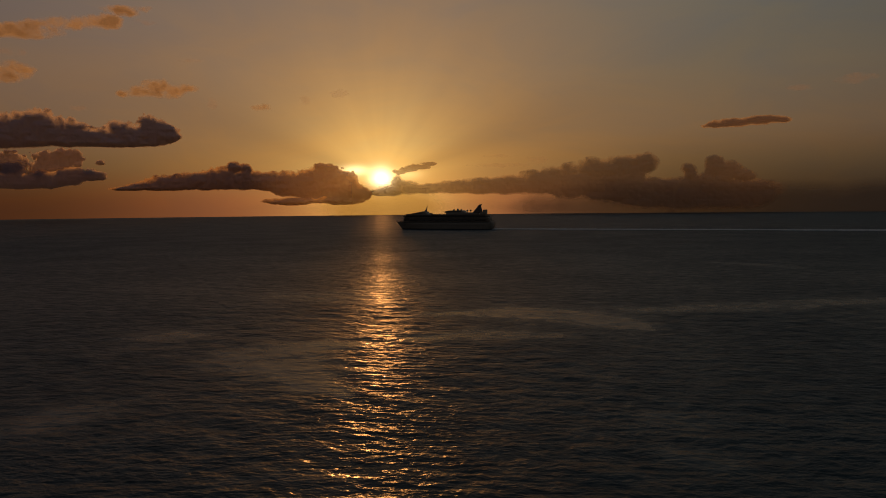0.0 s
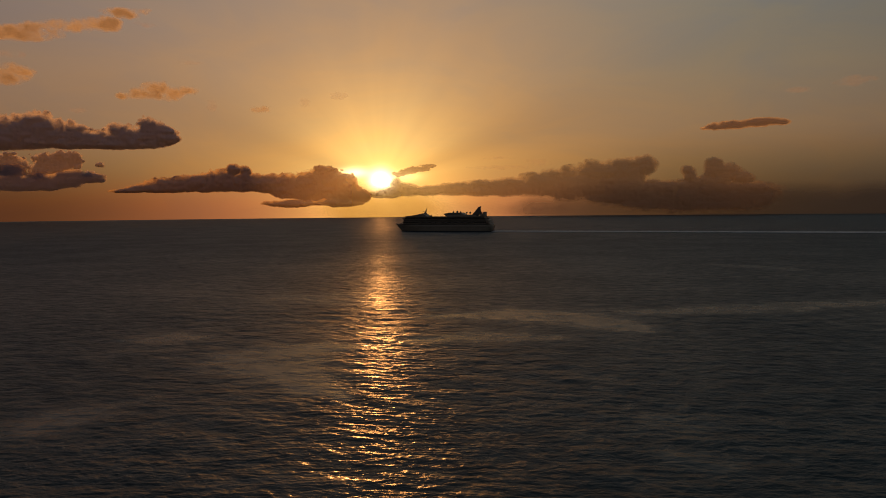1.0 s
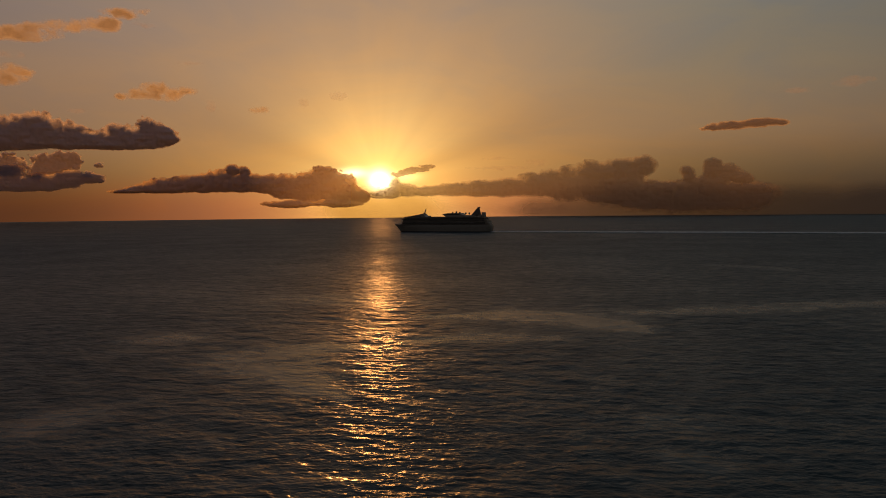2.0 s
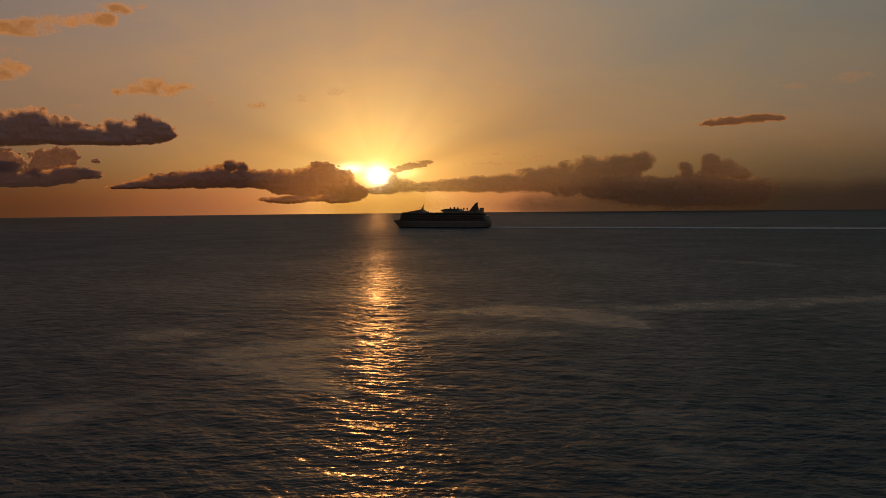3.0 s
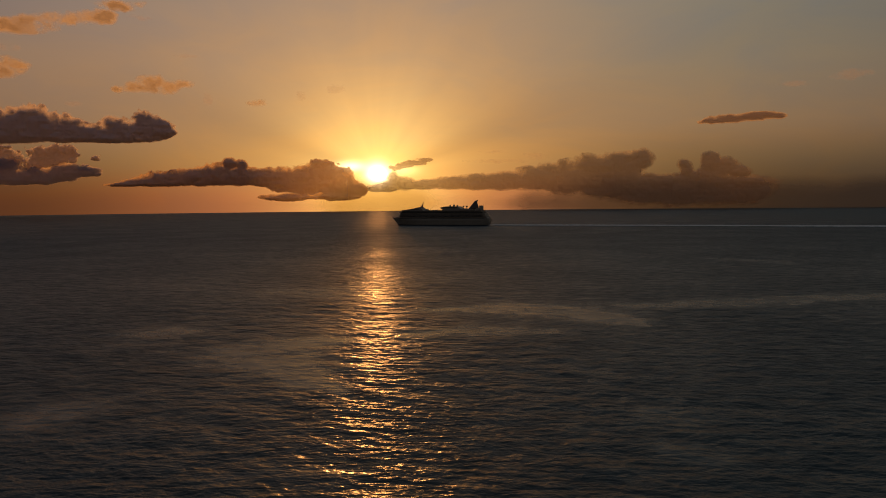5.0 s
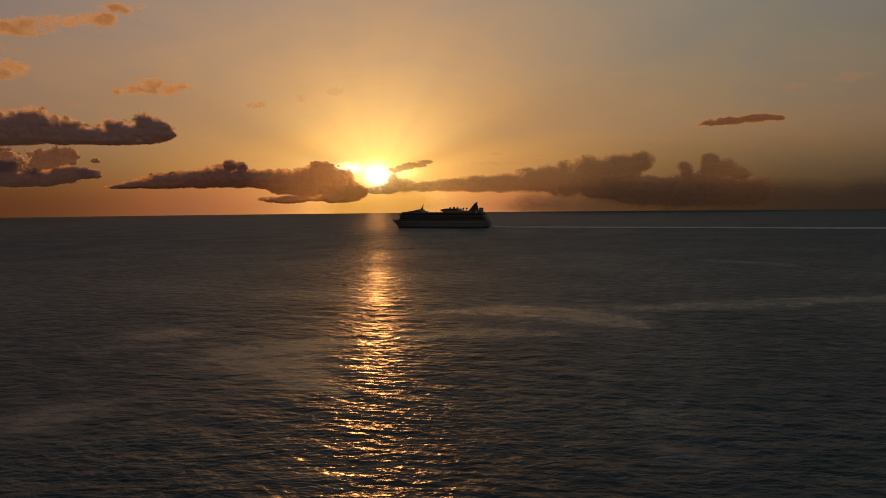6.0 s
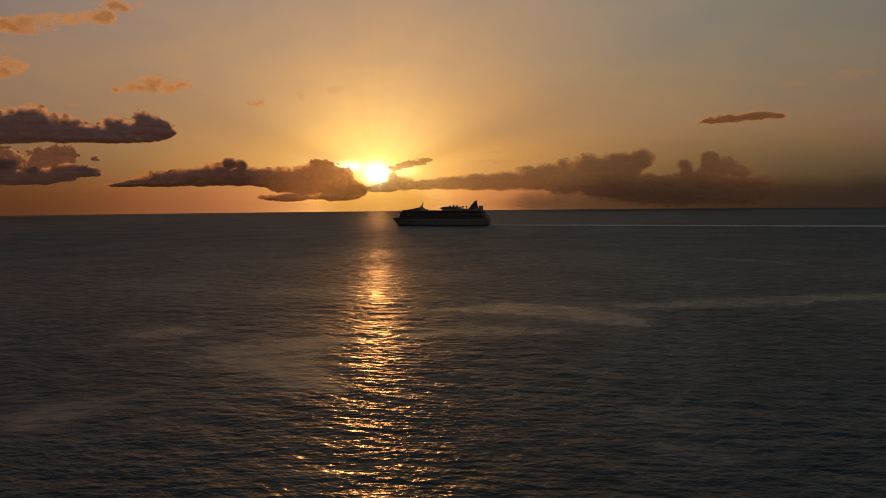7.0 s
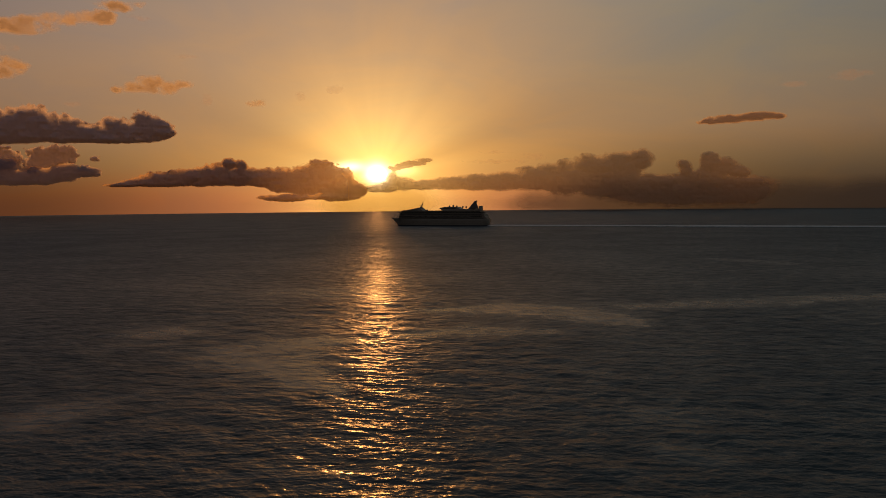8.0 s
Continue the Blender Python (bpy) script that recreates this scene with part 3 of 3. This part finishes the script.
    for side in (-1, 1):
        s = 30.0
        while s < 194:
            w = side * min(half_beam(s, 15.5) - 0.4, BEAM / 2 - 0.3)
            rod(bm, (X(s), w, 31.0), (X(s), w, 32.1), 0.06, 0.06, 5)
            s += 2.5
        for h in (31.5, 32.1):
            for a0 in np.arange(30.0, 190.0, 8.0):
                w0, w1 = (side * min(half_beam(q, 15.5) - 0.4, BEAM / 2 - 0.3) for q in (a0, a0 + 8))
                rod(bm, (X(a0), w0, h), (X(a0 + 8), w1, h), 0.05, 0.05, 5)
    part("deck_rail", bm, STEEL, ship, "thin steel rail round the top deck", kind="stuff")

    # lounge house with an overhanging prow amidships
    bm = bmesh.new()
    profile(bm, [(X(108.5), 36.2), (X(115), 37.8), (X(121), 38.9), (X(146), 38.9), (X(149), 36.6), (X(152), 34.6), (X(168), 34.2), (X(176), 33.4), (X(178), 31.0),
                 (X(116), 31.0), (X(112.5), 33.8)], -10.0, 10.0)
    lounge = part("lounge_house", bm, WHITE, ship, "overhanging lounge house on the top deck")
    bm = bmesh.new()
    block(bm, X(145), X(117), -10.06, 10.06, 35.0, 37.0)
    part("window_band", bm, GLASS, lounge)
    for s, top, w in ((127, 41.9, 1.2), (135, 42.9, 1.5), (142, 41.7, 1.3)):
        bm = bmesh.new()
        block(bm, X(s + w), X(s - w), -1.6, 1.6, 38.9, top - 0.8, 0.2)
        rod(bm, (X(s), 0, top - 0.9), (X(s), 0, top), 0.9, 0.5, 10)
        part("roof_vent", bm, STEEL, lounge, "roof vent housing")
    for s in (154.5, 161.5):
        bm = bmesh.new()
        bmesh.ops.create_uvsphere(bm, u_segments=16, v_segments=10, radius=1.9, matrix=Matrix.Translation((X(s), 0, 38.4)))
        dome = part("radome", bm, WHITE, ship, "white satellite dome on a post", smooth=True)
        bm = bmesh.new()
        rod(bm, (X(s), 0, 34.2), (X(s), 0, 36.8), 0.55, 0.45)
        rod(bm, (X(s), 0, 36.5), (X(s), 0, 36.9), 1.0, 1.2, 12)
        part("post", bm, STEEL, dome)

    # swept funnel with a fin at its crown
    bm = bmesh.new()
    rings = []
    for z, s0, s1, w in ((33.0, 164, 186.5, 6.0), (36, 166.5, 186.2, 5.4), (39.5, 169.6, 185.2, 4.6), (43, 172.6, 184.0, 3.8), (46.4, 175.6, 183.0, 3.0),
                         (48.8, 177.4, 183.2, 2.3), (50.4, 178.8, 184.8, 1.6)):
        rings.append([bm.verts.new((X((s0 + s1) / 2) + (s1 - s0) / 2 * math.copysign(abs(math.cos(q)) ** 0.7, math.cos(q)),
                                    w * math.copysign(abs(math.sin(q)) ** 0.7, math.sin(q)), z)) for q in np.linspace(0, 2 * math.pi, 17)[:-1]])
    for a, b in zip(rings, rings[1:]):
        for q in range(16):
            bm.faces.new((a[q], a[(q + 1) % 16], b[(q + 1) % 16], b[q]))
    bm.faces.new(rings[0])
    bm.faces.new(rings[-1])
    funnel = part("funnel", bm, FUNNEL, ship, "dark swept-back funnel with finned crown", smooth=True)
    bm = bmesh.new()
    for y in (-0.8, 0.8):
        rod(bm, (X(181), y, 49.8), (X(183.6), y, 51.2), 0.5, 0.45, 8)
    part("exhaust_pipe", bm, STEEL, funnel)
    bm = bmesh.new()
    block(bm, X(194), X(188.2), -5, 5, 31.0, 40.2, 0.5)
    part("stern_tower", bm, WHITE, ship, "square ventilation tower behind the funnel")
    bm = bmesh.new()
    block(bm, X(187.8), X(183), -7, 7, 31.0, 35.4, 0.4)
    part("aft_house", bm, WHITE, ship, "low white house round the funnel foot")

    # terraced stern and foredeck gear
    for z0, z1, s0, s1 in ((14.0, 17.0, 198, 206.5), (17.0, 20.0, 197, 204.5), (20.0, 25.2, 196, 202.0)):
        bm = bmesh.new()
        block(bm, X(s1), X(s0), -11.4, 11.4, z0, z1 - 0.3, 0.8)
        part("stern_terrace", bm, WHITE, ship, "rounded terraced stern deck")
    bm = bmesh.new()
    rod(bm, (X(6), 0, 16.4), (X(6), 0, 21.5), 0.16, 0.08)
    part("jackstaff", bm, STEEL, ship)
    for y in (-2.2, 2.2):
        bm = bmesh.new()
        rod(bm, (X(12), y - 0.8, 16.9), (X(12), y + 0.8, 16.9), 0.7, 0.7, 12)
        block(bm, X(12.8), X(11.2), y - 0.5, y + 0.5, 15.5, 16.6)
        part("windlass", bm, STEEL, ship, "anchor windlass on the foredeck")


make_ship()


# ------------------------------------------------------------------ wake
def make_wake():
    u = np.linspace(0, 1, 420)[:, None]
    v = np.linspace(-1, 1, 15)[None, :]
    run = 4 + 900 * u
    bend = 5 * np.sin(run / 160.0) + 4 * fractal(run / 120, run * 0, 41, 3)
    half = 24 + 16 * u ** 0.5 + 3 * fractal(run / 25, run * 0 + 3, 43, 3)
    c, s = math.cos(radians(HEADING + 180)), math.sin(radians(HEADING + 180))
    side = v * half + bend * u
    x, y = STERN[0] + run * c - side * s, STERN[1] + run * s + side * c
    core = (1 - v ** 4) * (1.1 - 0.3 * u) + 0 * run
    z = 0.5 + 1.0 * core * (1 + 0.4 * fractal(run / 3 + 0 * v, side / 3, 47, 3))
    rows, cols = x.shape
    i, j = np.meshgrid(np.arange(rows - 1), np.arange(cols - 1), indexing="ij")
    faces = np.stack([i * cols + j, (i + 1) * cols + j, (i + 1) * cols + j + 1, i * cols + j + 1], -1).reshape(-1, 4)
    wake = sheet("wake_foam", np.stack([x, y, z], -1).reshape(-1, 3), faces, FOAM, True, [("core", core)])
    tagged(wake, "long straight trail of pale foam behind the ship", "wake", kind="stuff")


make_wake()


# ------------------------------------------------------------------ clouds
# raggedness, size of the puffs in degrees, relief, thickness
STYLE = {"cumulus": (0.27, 0.85, 0.10, 0.22), "bank": (0.27, 0.85, 0.10, 0.22), "soft": (0.24, 1.1, 0.08, 0.20),
         "haze": (0.16, 3.5, 0.04, 0.12), "veil": (0.12, 3.5, 0.04, 0.12), "lens": (0.26, 0.7, 0.05, 0.20),
         "wisp": (0.70, 0.6, 0.10, 0.15), "lit": (0.50, 1.0, 0.10, 0.12), "thin": (0.60, 0.7, 0.05, 0.08), "gilt": (0.60, 0.6, 0.08, 0.10),
         "gold": (0.10, 3.5, 0.03, 0.10)}
PUFFY = ("cumulus", "bank", "soft")


def cloud(name, label, style, lobes, far=4400.0, seed=1, dense=((0.0, 1.0),), puffs=1.0, torn=1.0):
    """A cloud body far out over the sea. lobes: azimuth, height, half width, reach up, reach down, in degrees.
    dense: azimuths and the density there; it changes evenly between them. puffs, torn: scale the size of the puffs and the raggedness."""
    rough, size, lumps, thick = STYLE[style]
    rough, size = rough * torn, size * puffs
    cell, bend = 0.055, 0.16 if style in PUFFY else 0.15
    a0 = min(l[0] - l[2] * 1.3 for l in lobes) - 0.3
    a1 = max(l[0] + l[2] * 1.3 for l in lobes) + 0.3
    e0 = min(l[1] - l[4] * 1.3 for l in lobes) - 0.2
    e1 = max(l[1] + l[3] * 1.3 for l in lobes) + 0.3
    na, ne = int((a1 - a0) / cell) + 2, int((e1 - e0) / cell) + 2
    if na * ne > 110000:
        f = (na * ne / 110000.0) ** 0.5
        na, ne = int(na / f), int(ne / f)
    a, e = np.meshgrid(np.linspace(a0, a1, na), np.linspace(e0, e1, ne), indexing="ij")
    wa = a + bend * fractal(a / size, e / size, seed, 4)
    we = e + 0.35 * bend * fractal(a / size, e / size, seed + 20, 4)
    field, rise, best = np.full(a.shape, -9.0), np.zeros(a.shape), np.full(a.shape, -99.0)
    for ca, ce, ra, up, down in lobes:
        h = np.where(we > ce, (we - ce) / up, (we - ce) / down)
        f = 1 - ((wa - ca) / ra) ** 2 - h * h
        rise, best = np.where(f > best, h, rise), np.maximum(f, best)
        field = np.logaddexp(field * 5, f * 5) / 5
    field = np.maximum(field, -3)
    puff = billow(a / size * 1.3, e / size * 1.6, seed + 40, 3) if style in PUFFY else fractal(a / size, e / size * 1.4, seed + 40, 5)
    crown = np.clip(0.6 + 0.8 * rise, 0.2, 1.0) if style in PUFFY else 1.0
    if style in PUFFY:
        core = np.clip((field - 0.05) / 0.6, 0, 1)
        crown = crown * (1 - 0.85 * core * core * (3 - 2 * core))
    field = field - 1.5 * np.clip(-field, 0, 1) + crown * rough * puff * 0.8 + crown * rough * 0.2 * fractal(a / size * 4, e / size * 5, seed + 60, 3)
    d = np.clip(field, 0, 1.2)
    width = min(max(l[3] + l[4] for l in lobes), 3.0) * far * math.pi / 180
    bulge = np.sqrt(d) * thick * width * (1 + lumps * puff)
    ra, re = np.radians(a), np.radians(e)

    def place(r):
        return np.stack([r * np.sin(ra), r * np.cos(ra), EYE + r * np.tan(re)], -1).reshape(-1, 3)

    used = field.ravel() > 0
    near, back = place(far - bulge), place(far + 0.3 * d * thick * width)
    idx = np.arange(na * ne).reshape(na, ne)
    quad = np.stack([idx[:-1, :-1], idx[1:, :-1], idx[1:, 1:], idx[:-1, 1:]], -1).reshape(-1, 4)
    quad = quad[used[quad].any(axis=1)]
    # both skins share the rim, where the body has no thickness
    other = np.where(used, np.arange(na * ne) + na * ne, np.arange(na * ne))
    faces = np.concatenate([quad, other[quad][:, ::-1]])
    verts = np.concatenate([near, back])
    keep = np.unique(faces)
    new_index = np.zeros(len(verts), int)
    new_index[keep] = np.arange(len(keep))
    centre = verts[keep].mean(axis=0)
    # the near skin is ragged and thin at the crown, full down to the flat base
    base = np.clip(-1.5 * rise, 0, 1) if style in PUFFY else 0.0
    loose = 0.12 * fractal(a / 1.6, e / 1.2, seed + 80, 3) + 0.06 * puff if style in PUFFY else 0.0
    shell = np.clip(d * (1 + (0.6 if style == "soft" else 1.8) * base) + loose * (1 - base) * np.clip(d / 0.15, 0, 1), 0, 2)
    heavy = np.interp(a, [k for k, v in dense], [v for k, v in dense])
    dens = np.concatenate([shell.ravel(), d.ravel()])[keep]
    heavy = np.concatenate([heavy.ravel(), heavy.ravel()])[keep]
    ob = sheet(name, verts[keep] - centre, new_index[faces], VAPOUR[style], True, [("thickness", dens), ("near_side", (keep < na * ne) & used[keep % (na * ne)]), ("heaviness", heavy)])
    ob.location = centre
    tagged(ob, label, "cloud")
    return ob


cloud('cumulus_cloud',
      'dark mauve cumulus cloud with pink backlit upper rim', 'cumulus',
      [(-30.74, 5.02, 1.76, 1.67, 0.88), (-29.65, 5.28, 1.23, 1.62, 1.05), (-28.59, 5.40, 1.32, 1.67, 1.14),
       (-27.41, 5.14, 1.41, 1.36, 0.79), (-26.37, 5.10, 1.23, 1.27, 0.70), (-25.14, 4.99, 1.32, 0.79, 0.53),
       (-23.76, 5.26, 1.14, 1.23, 0.79), (-22.85, 5.13, 0.88, 0.88, 0.61), (-21.75, 5.58, 1.14, 1.42, 1.05),
       (-20.85, 5.55, 0.97, 1.00, 0.85), (-20.30, 5.36, 0.66, 0.62, 0.50), (-26.3, 4.78, 5.4, 0.35, 0.35)], far=4300, seed=3)
cloud('cumulus_cloud',
      'dark flat cumulus cloud low over the sea', 'cumulus',
      [(-30.21, 1.97, 2.63, 0.88, 0.48), (-28.20, 2.14, 2.20, 0.70, 0.61), (-26.89, 2.47, 1.14, 0.61, 0.61),
       (-25.55, 2.40, 1.05, 0.44, 0.35), (-30.34, 2.80, 0.97, 0.61, 0.61)], far=4400, seed=5)
cloud('cumulus_cloud',
      'broken brown cumulus cloud with orange gaps', 'cumulus',
      [(-30.54, 3.47, 1.14, 0.61, 0.97), (-28.41, 3.74, 0.88, 0.40, 1.23), (-28.84, 3.05, 0.70, 0.44, 0.79),
       (-27.18, 3.93, 1.14, 0.44, 0.88), (-27.55, 3.30, 0.70, 0.35, 0.61), (-26.48, 3.25, 0.40, 0.22, 0.22),
       (-25.02, 3.39, 0.35, 0.22, 0.22), (-25.75, 2.79, 0.44, 0.26, 0.35)], far=4450, seed=6, dense=((0.0, 0.88),), puffs=0.42, torn=2.4)
cloud('cumulus_cloud',
      'long flat-based mauve cumulus bank, browner near the setting sun', 'bank',
      [(-23.4, 1.52, 1.3, 0.22, 0.16), (-22.0, 1.64, 1.9, 0.45, 0.26), (-20.6, 1.80, 1.9, 0.75, 0.42), (-18.6, 2.02, 1.8, 0.85, 0.62),
       (-16.8, 2.16, 1.7, 1.05, 0.76), (-16.0, 3.15, 0.50, 0.50, 0.50), (-15.2, 2.95, 0.52, 0.48, 0.50),
       (-15.2, 2.26, 1.6, 0.80, 0.86), (-13.9, 1.95, 1.5, 0.85, 0.56), (-13.3, 2.05, 1.3, 0.80, 0.70), (-12.2, 1.80, 1.6, 1.15, 0.88),
       (-10.4, 1.75, 1.9, 1.55, 1.14), (-9.2, 2.0, 1.3, 1.45, 1.2), (-8.3, 1.60, 1.8, 1.55, 1.05), (-7.5, 1.42, 1.1, 0.95, 0.97),
       (-6.6, 1.15, 1.0, 0.53, 0.53), (-8.2, 0.62, 2.1, 0.44, 0.33), (-11.8, 0.56, 2.4, 0.30, 0.26)],
      far=4500, seed=8, dense=((-15.0, 1.0), (-9.0, 0.56), (-6.5, 0.36)))
cloud('cumulus_cloud',
      'broad cloud bank, amber beside the sun and dusky brown beyond', 'soft',
      [(-5.2, 1.20, 0.8, 0.36, 0.26), (-4.4, 1.28, 1.2, 0.62, 0.36), (-3.75, 2.0, 0.55, 0.62, 0.70), (-2.9, 1.60, 1.0, 0.62, 0.66),
       (-1.2, 1.50, 2.0, 0.50, 0.52), (0.8, 1.55, 2.2, 0.62, 0.58), (2.9, 1.66, 2.4, 0.75, 0.70), (5.2, 1.75, 2.6, 0.80, 0.85),
       (7.4, 1.90, 2.6, 1.05, 1.10), (9.4, 2.1, 2.2, 1.25, 1.7), (11.6, 2.40, 2.3, 1.40, 2.3), (13.5, 2.7, 2.0, 1.30, 2.9),
       (15.0, 3.3, 1.2, 0.75, 1.0), (14.9, 1.5, 3.0, 0.75, 1.9), (17.2, 1.4, 2.6, 0.75, 2.0),
       (18.1, 2.5, 0.55, 0.75, 0.9), (19.9, 2.75, 0.95, 0.95, 0.9), (21.0, 2.5, 1.1, 0.75, 0.8),
       (21.9, 2.1, 0.9, 0.5, 0.5), (19.5, 1.5, 2.8, 0.9, 2.0), (22.0, 1.3, 2.8, 0.6, 1.8)],
      far=4550, seed=12, dense=((-3.0, 0.60), (3.0, 0.72), (9.0, 0.74), (13.0, 0.80), (19.0, 0.78), (24.0, 0.55)))
cloud('cumulus_cloud',
      'swept thin cloud wisp edged with gold', 'wisp',
      [(-3.69, 2.78, 0.61, 0.18, 0.22), (-3.08, 2.95, 0.79, 0.22, 0.18), (-2.29, 3.16, 0.97, 0.22, 0.18),
       (-1.42, 3.37, 0.88, 0.18, 0.13)], far=4500, seed=13)
cloud('haze_body',
      'wide dark haze bank resting along the horizon', 'haze',
      [(10.5, -0.1, 7.5, 1.3, 0.8), (15.0, 0.1, 10.0, 2.2, 1.5), (23.5, -0.1, 11.5, 2.0, 1.7),
       (30.0, -0.2, 12.5, 1.9, 2.0), (37.0, -0.2, 10.5, 1.8, 2.2)], far=4750, seed=23)
cloud('lenticular_cloud',
      'slim dark lens-shaped cloud with lighter edges', 'lens',
      [(20.05, 5.76, 1.32, 0.22, 0.18), (21.49, 5.89, 2.11, 0.35, 0.35), (23.17, 5.96, 1.84, 0.35, 0.31),
       (24.15, 5.94, 0.88, 0.22, 0.22)], far=4300, seed=29)
cloud('altocumulus_cloud',
      'long salmon-orange lit cloud streak high in the sky', 'lit',
      [(-30.15, 11.78, 2.02, 0.61, 0.53), (-28.50, 12.16, 2.02, 0.61, 0.57), (-26.79, 12.55, 2.02, 0.57, 0.53),
       (-25.22, 12.88, 1.76, 0.57, 0.53), (-24.25, 13.08, 0.97, 0.53, 0.48)], far=4300, seed=31)
cloud('altocumulus_cloud',
      'thin salmon cloud streak high in the sky', 'lit',
      [(-23.22, 13.79, 1.67, 0.40, 0.40), (-21.93, 14.02, 0.79, 0.31, 0.35)], far=4300, seed=33)
cloud('altocumulus_cloud',
      'faint peach cloud wisp', 'thin',
      [(-21.96, 13.12, 1.05, 0.26, 0.22)], far=4300, seed=35)
cloud('altocumulus_cloud',
      'orange-brown cloud tuft with darker core', 'lit',
      [(-30.50, 9.26, 1.49, 0.70, 0.79), (-29.66, 9.43, 0.88, 0.40, 0.35)], far=4300, seed=37)
cloud('altocumulus_cloud',
      'faint peach cloud wisp', 'thin',
      [(-30.33, 10.49, 0.97, 0.35, 0.31)], far=4300, seed=39)
cloud('altocumulus_cloud',
      'orange cloud tuft with a ragged brown underside', 'lit',
      [(-23.34, 8.16, 0.53, 0.31, 0.26), (-22.30, 8.45, 1.14, 0.48, 0.53), (-20.98, 8.75, 1.58, 0.61, 0.79),
       (-20.03, 8.59, 1.14, 0.53, 0.70), (-19.02, 8.83, 0.79, 0.35, 0.35)], far=4300, seed=41)
cloud('altocumulus_cloud',
      'small orange cloud tuft', 'lit',
      [(-13.92, 7.55, 0.88, 0.40, 0.35)], far=4300, seed=43)
cloud('altocumulus_cloud',
      'small golden cloud tuft', 'gilt',
      [(-8.04, 8.72, 0.79, 0.40, 0.35)], far=4300, seed=45)
cloud('altocumulus_cloud',
      'faint peach cloud wisp', 'thin',
      [(28.84, 8.33, 1.23, 0.40, 0.35)], far=4300, seed=47)
cloud('altocumulus_cloud',
      'faint peach cloud wisp', 'thin',
      [(-18.81, 10.77, 1.05, 0.22, 0.22)], far=4300, seed=49)
cloud('altocumulus_cloud',
      'faint peach cloud wisp', 'thin',
      [(-17.53, 7.77, 0.44, 0.57, 0.53)], far=4300, seed=51)
cloud('altocumulus_cloud',
      'faint peach cloud wisp', 'thin',
      [(-10.79, 8.14, 0.57, 0.40, 0.35)], far=4300, seed=53)
cloud('altocumulus_cloud',
      'faint peach cloud wisp', 'thin',
      [(-26.37, 7.05, 0.66, 0.22, 0.18)], far=4300, seed=55)
cloud('altocumulus_cloud',
      'faint peach cloud wisp', 'thin',
      [(25.41, 8.01, 1.32, 0.22, 0.18)], far=4300, seed=57)
cloud('altocumulus_cloud',
      'thin gold-edged cloud streak', 'thin',
      [(4.68, 3.21, 3.07, 0.18, 0.18), (7.06, 3.52, 1.23, 0.35, 0.35), (4.25, 3.91, 1.32, 0.13, 0.13)], far=4450, seed=59)
# added faint veil across clear sky, takes some sun off the outer sea
cloud('haze_body',
      'thin golden haze added low over the horizon to dim the far glitter', 'veil',
      [(-4.08, 0.08, 13.17, 0.79, 0.70)], far=4820, seed=61)
# added sky-coloured body; it weakens the sun that reaches the water
cloud('haze_body',
      'golden haze added between sun and horizon to dim the sea glitter', 'gold',
      [(-4.87, -0.08, 5.71, 2.35, 1.32)], far=4830, seed=63)
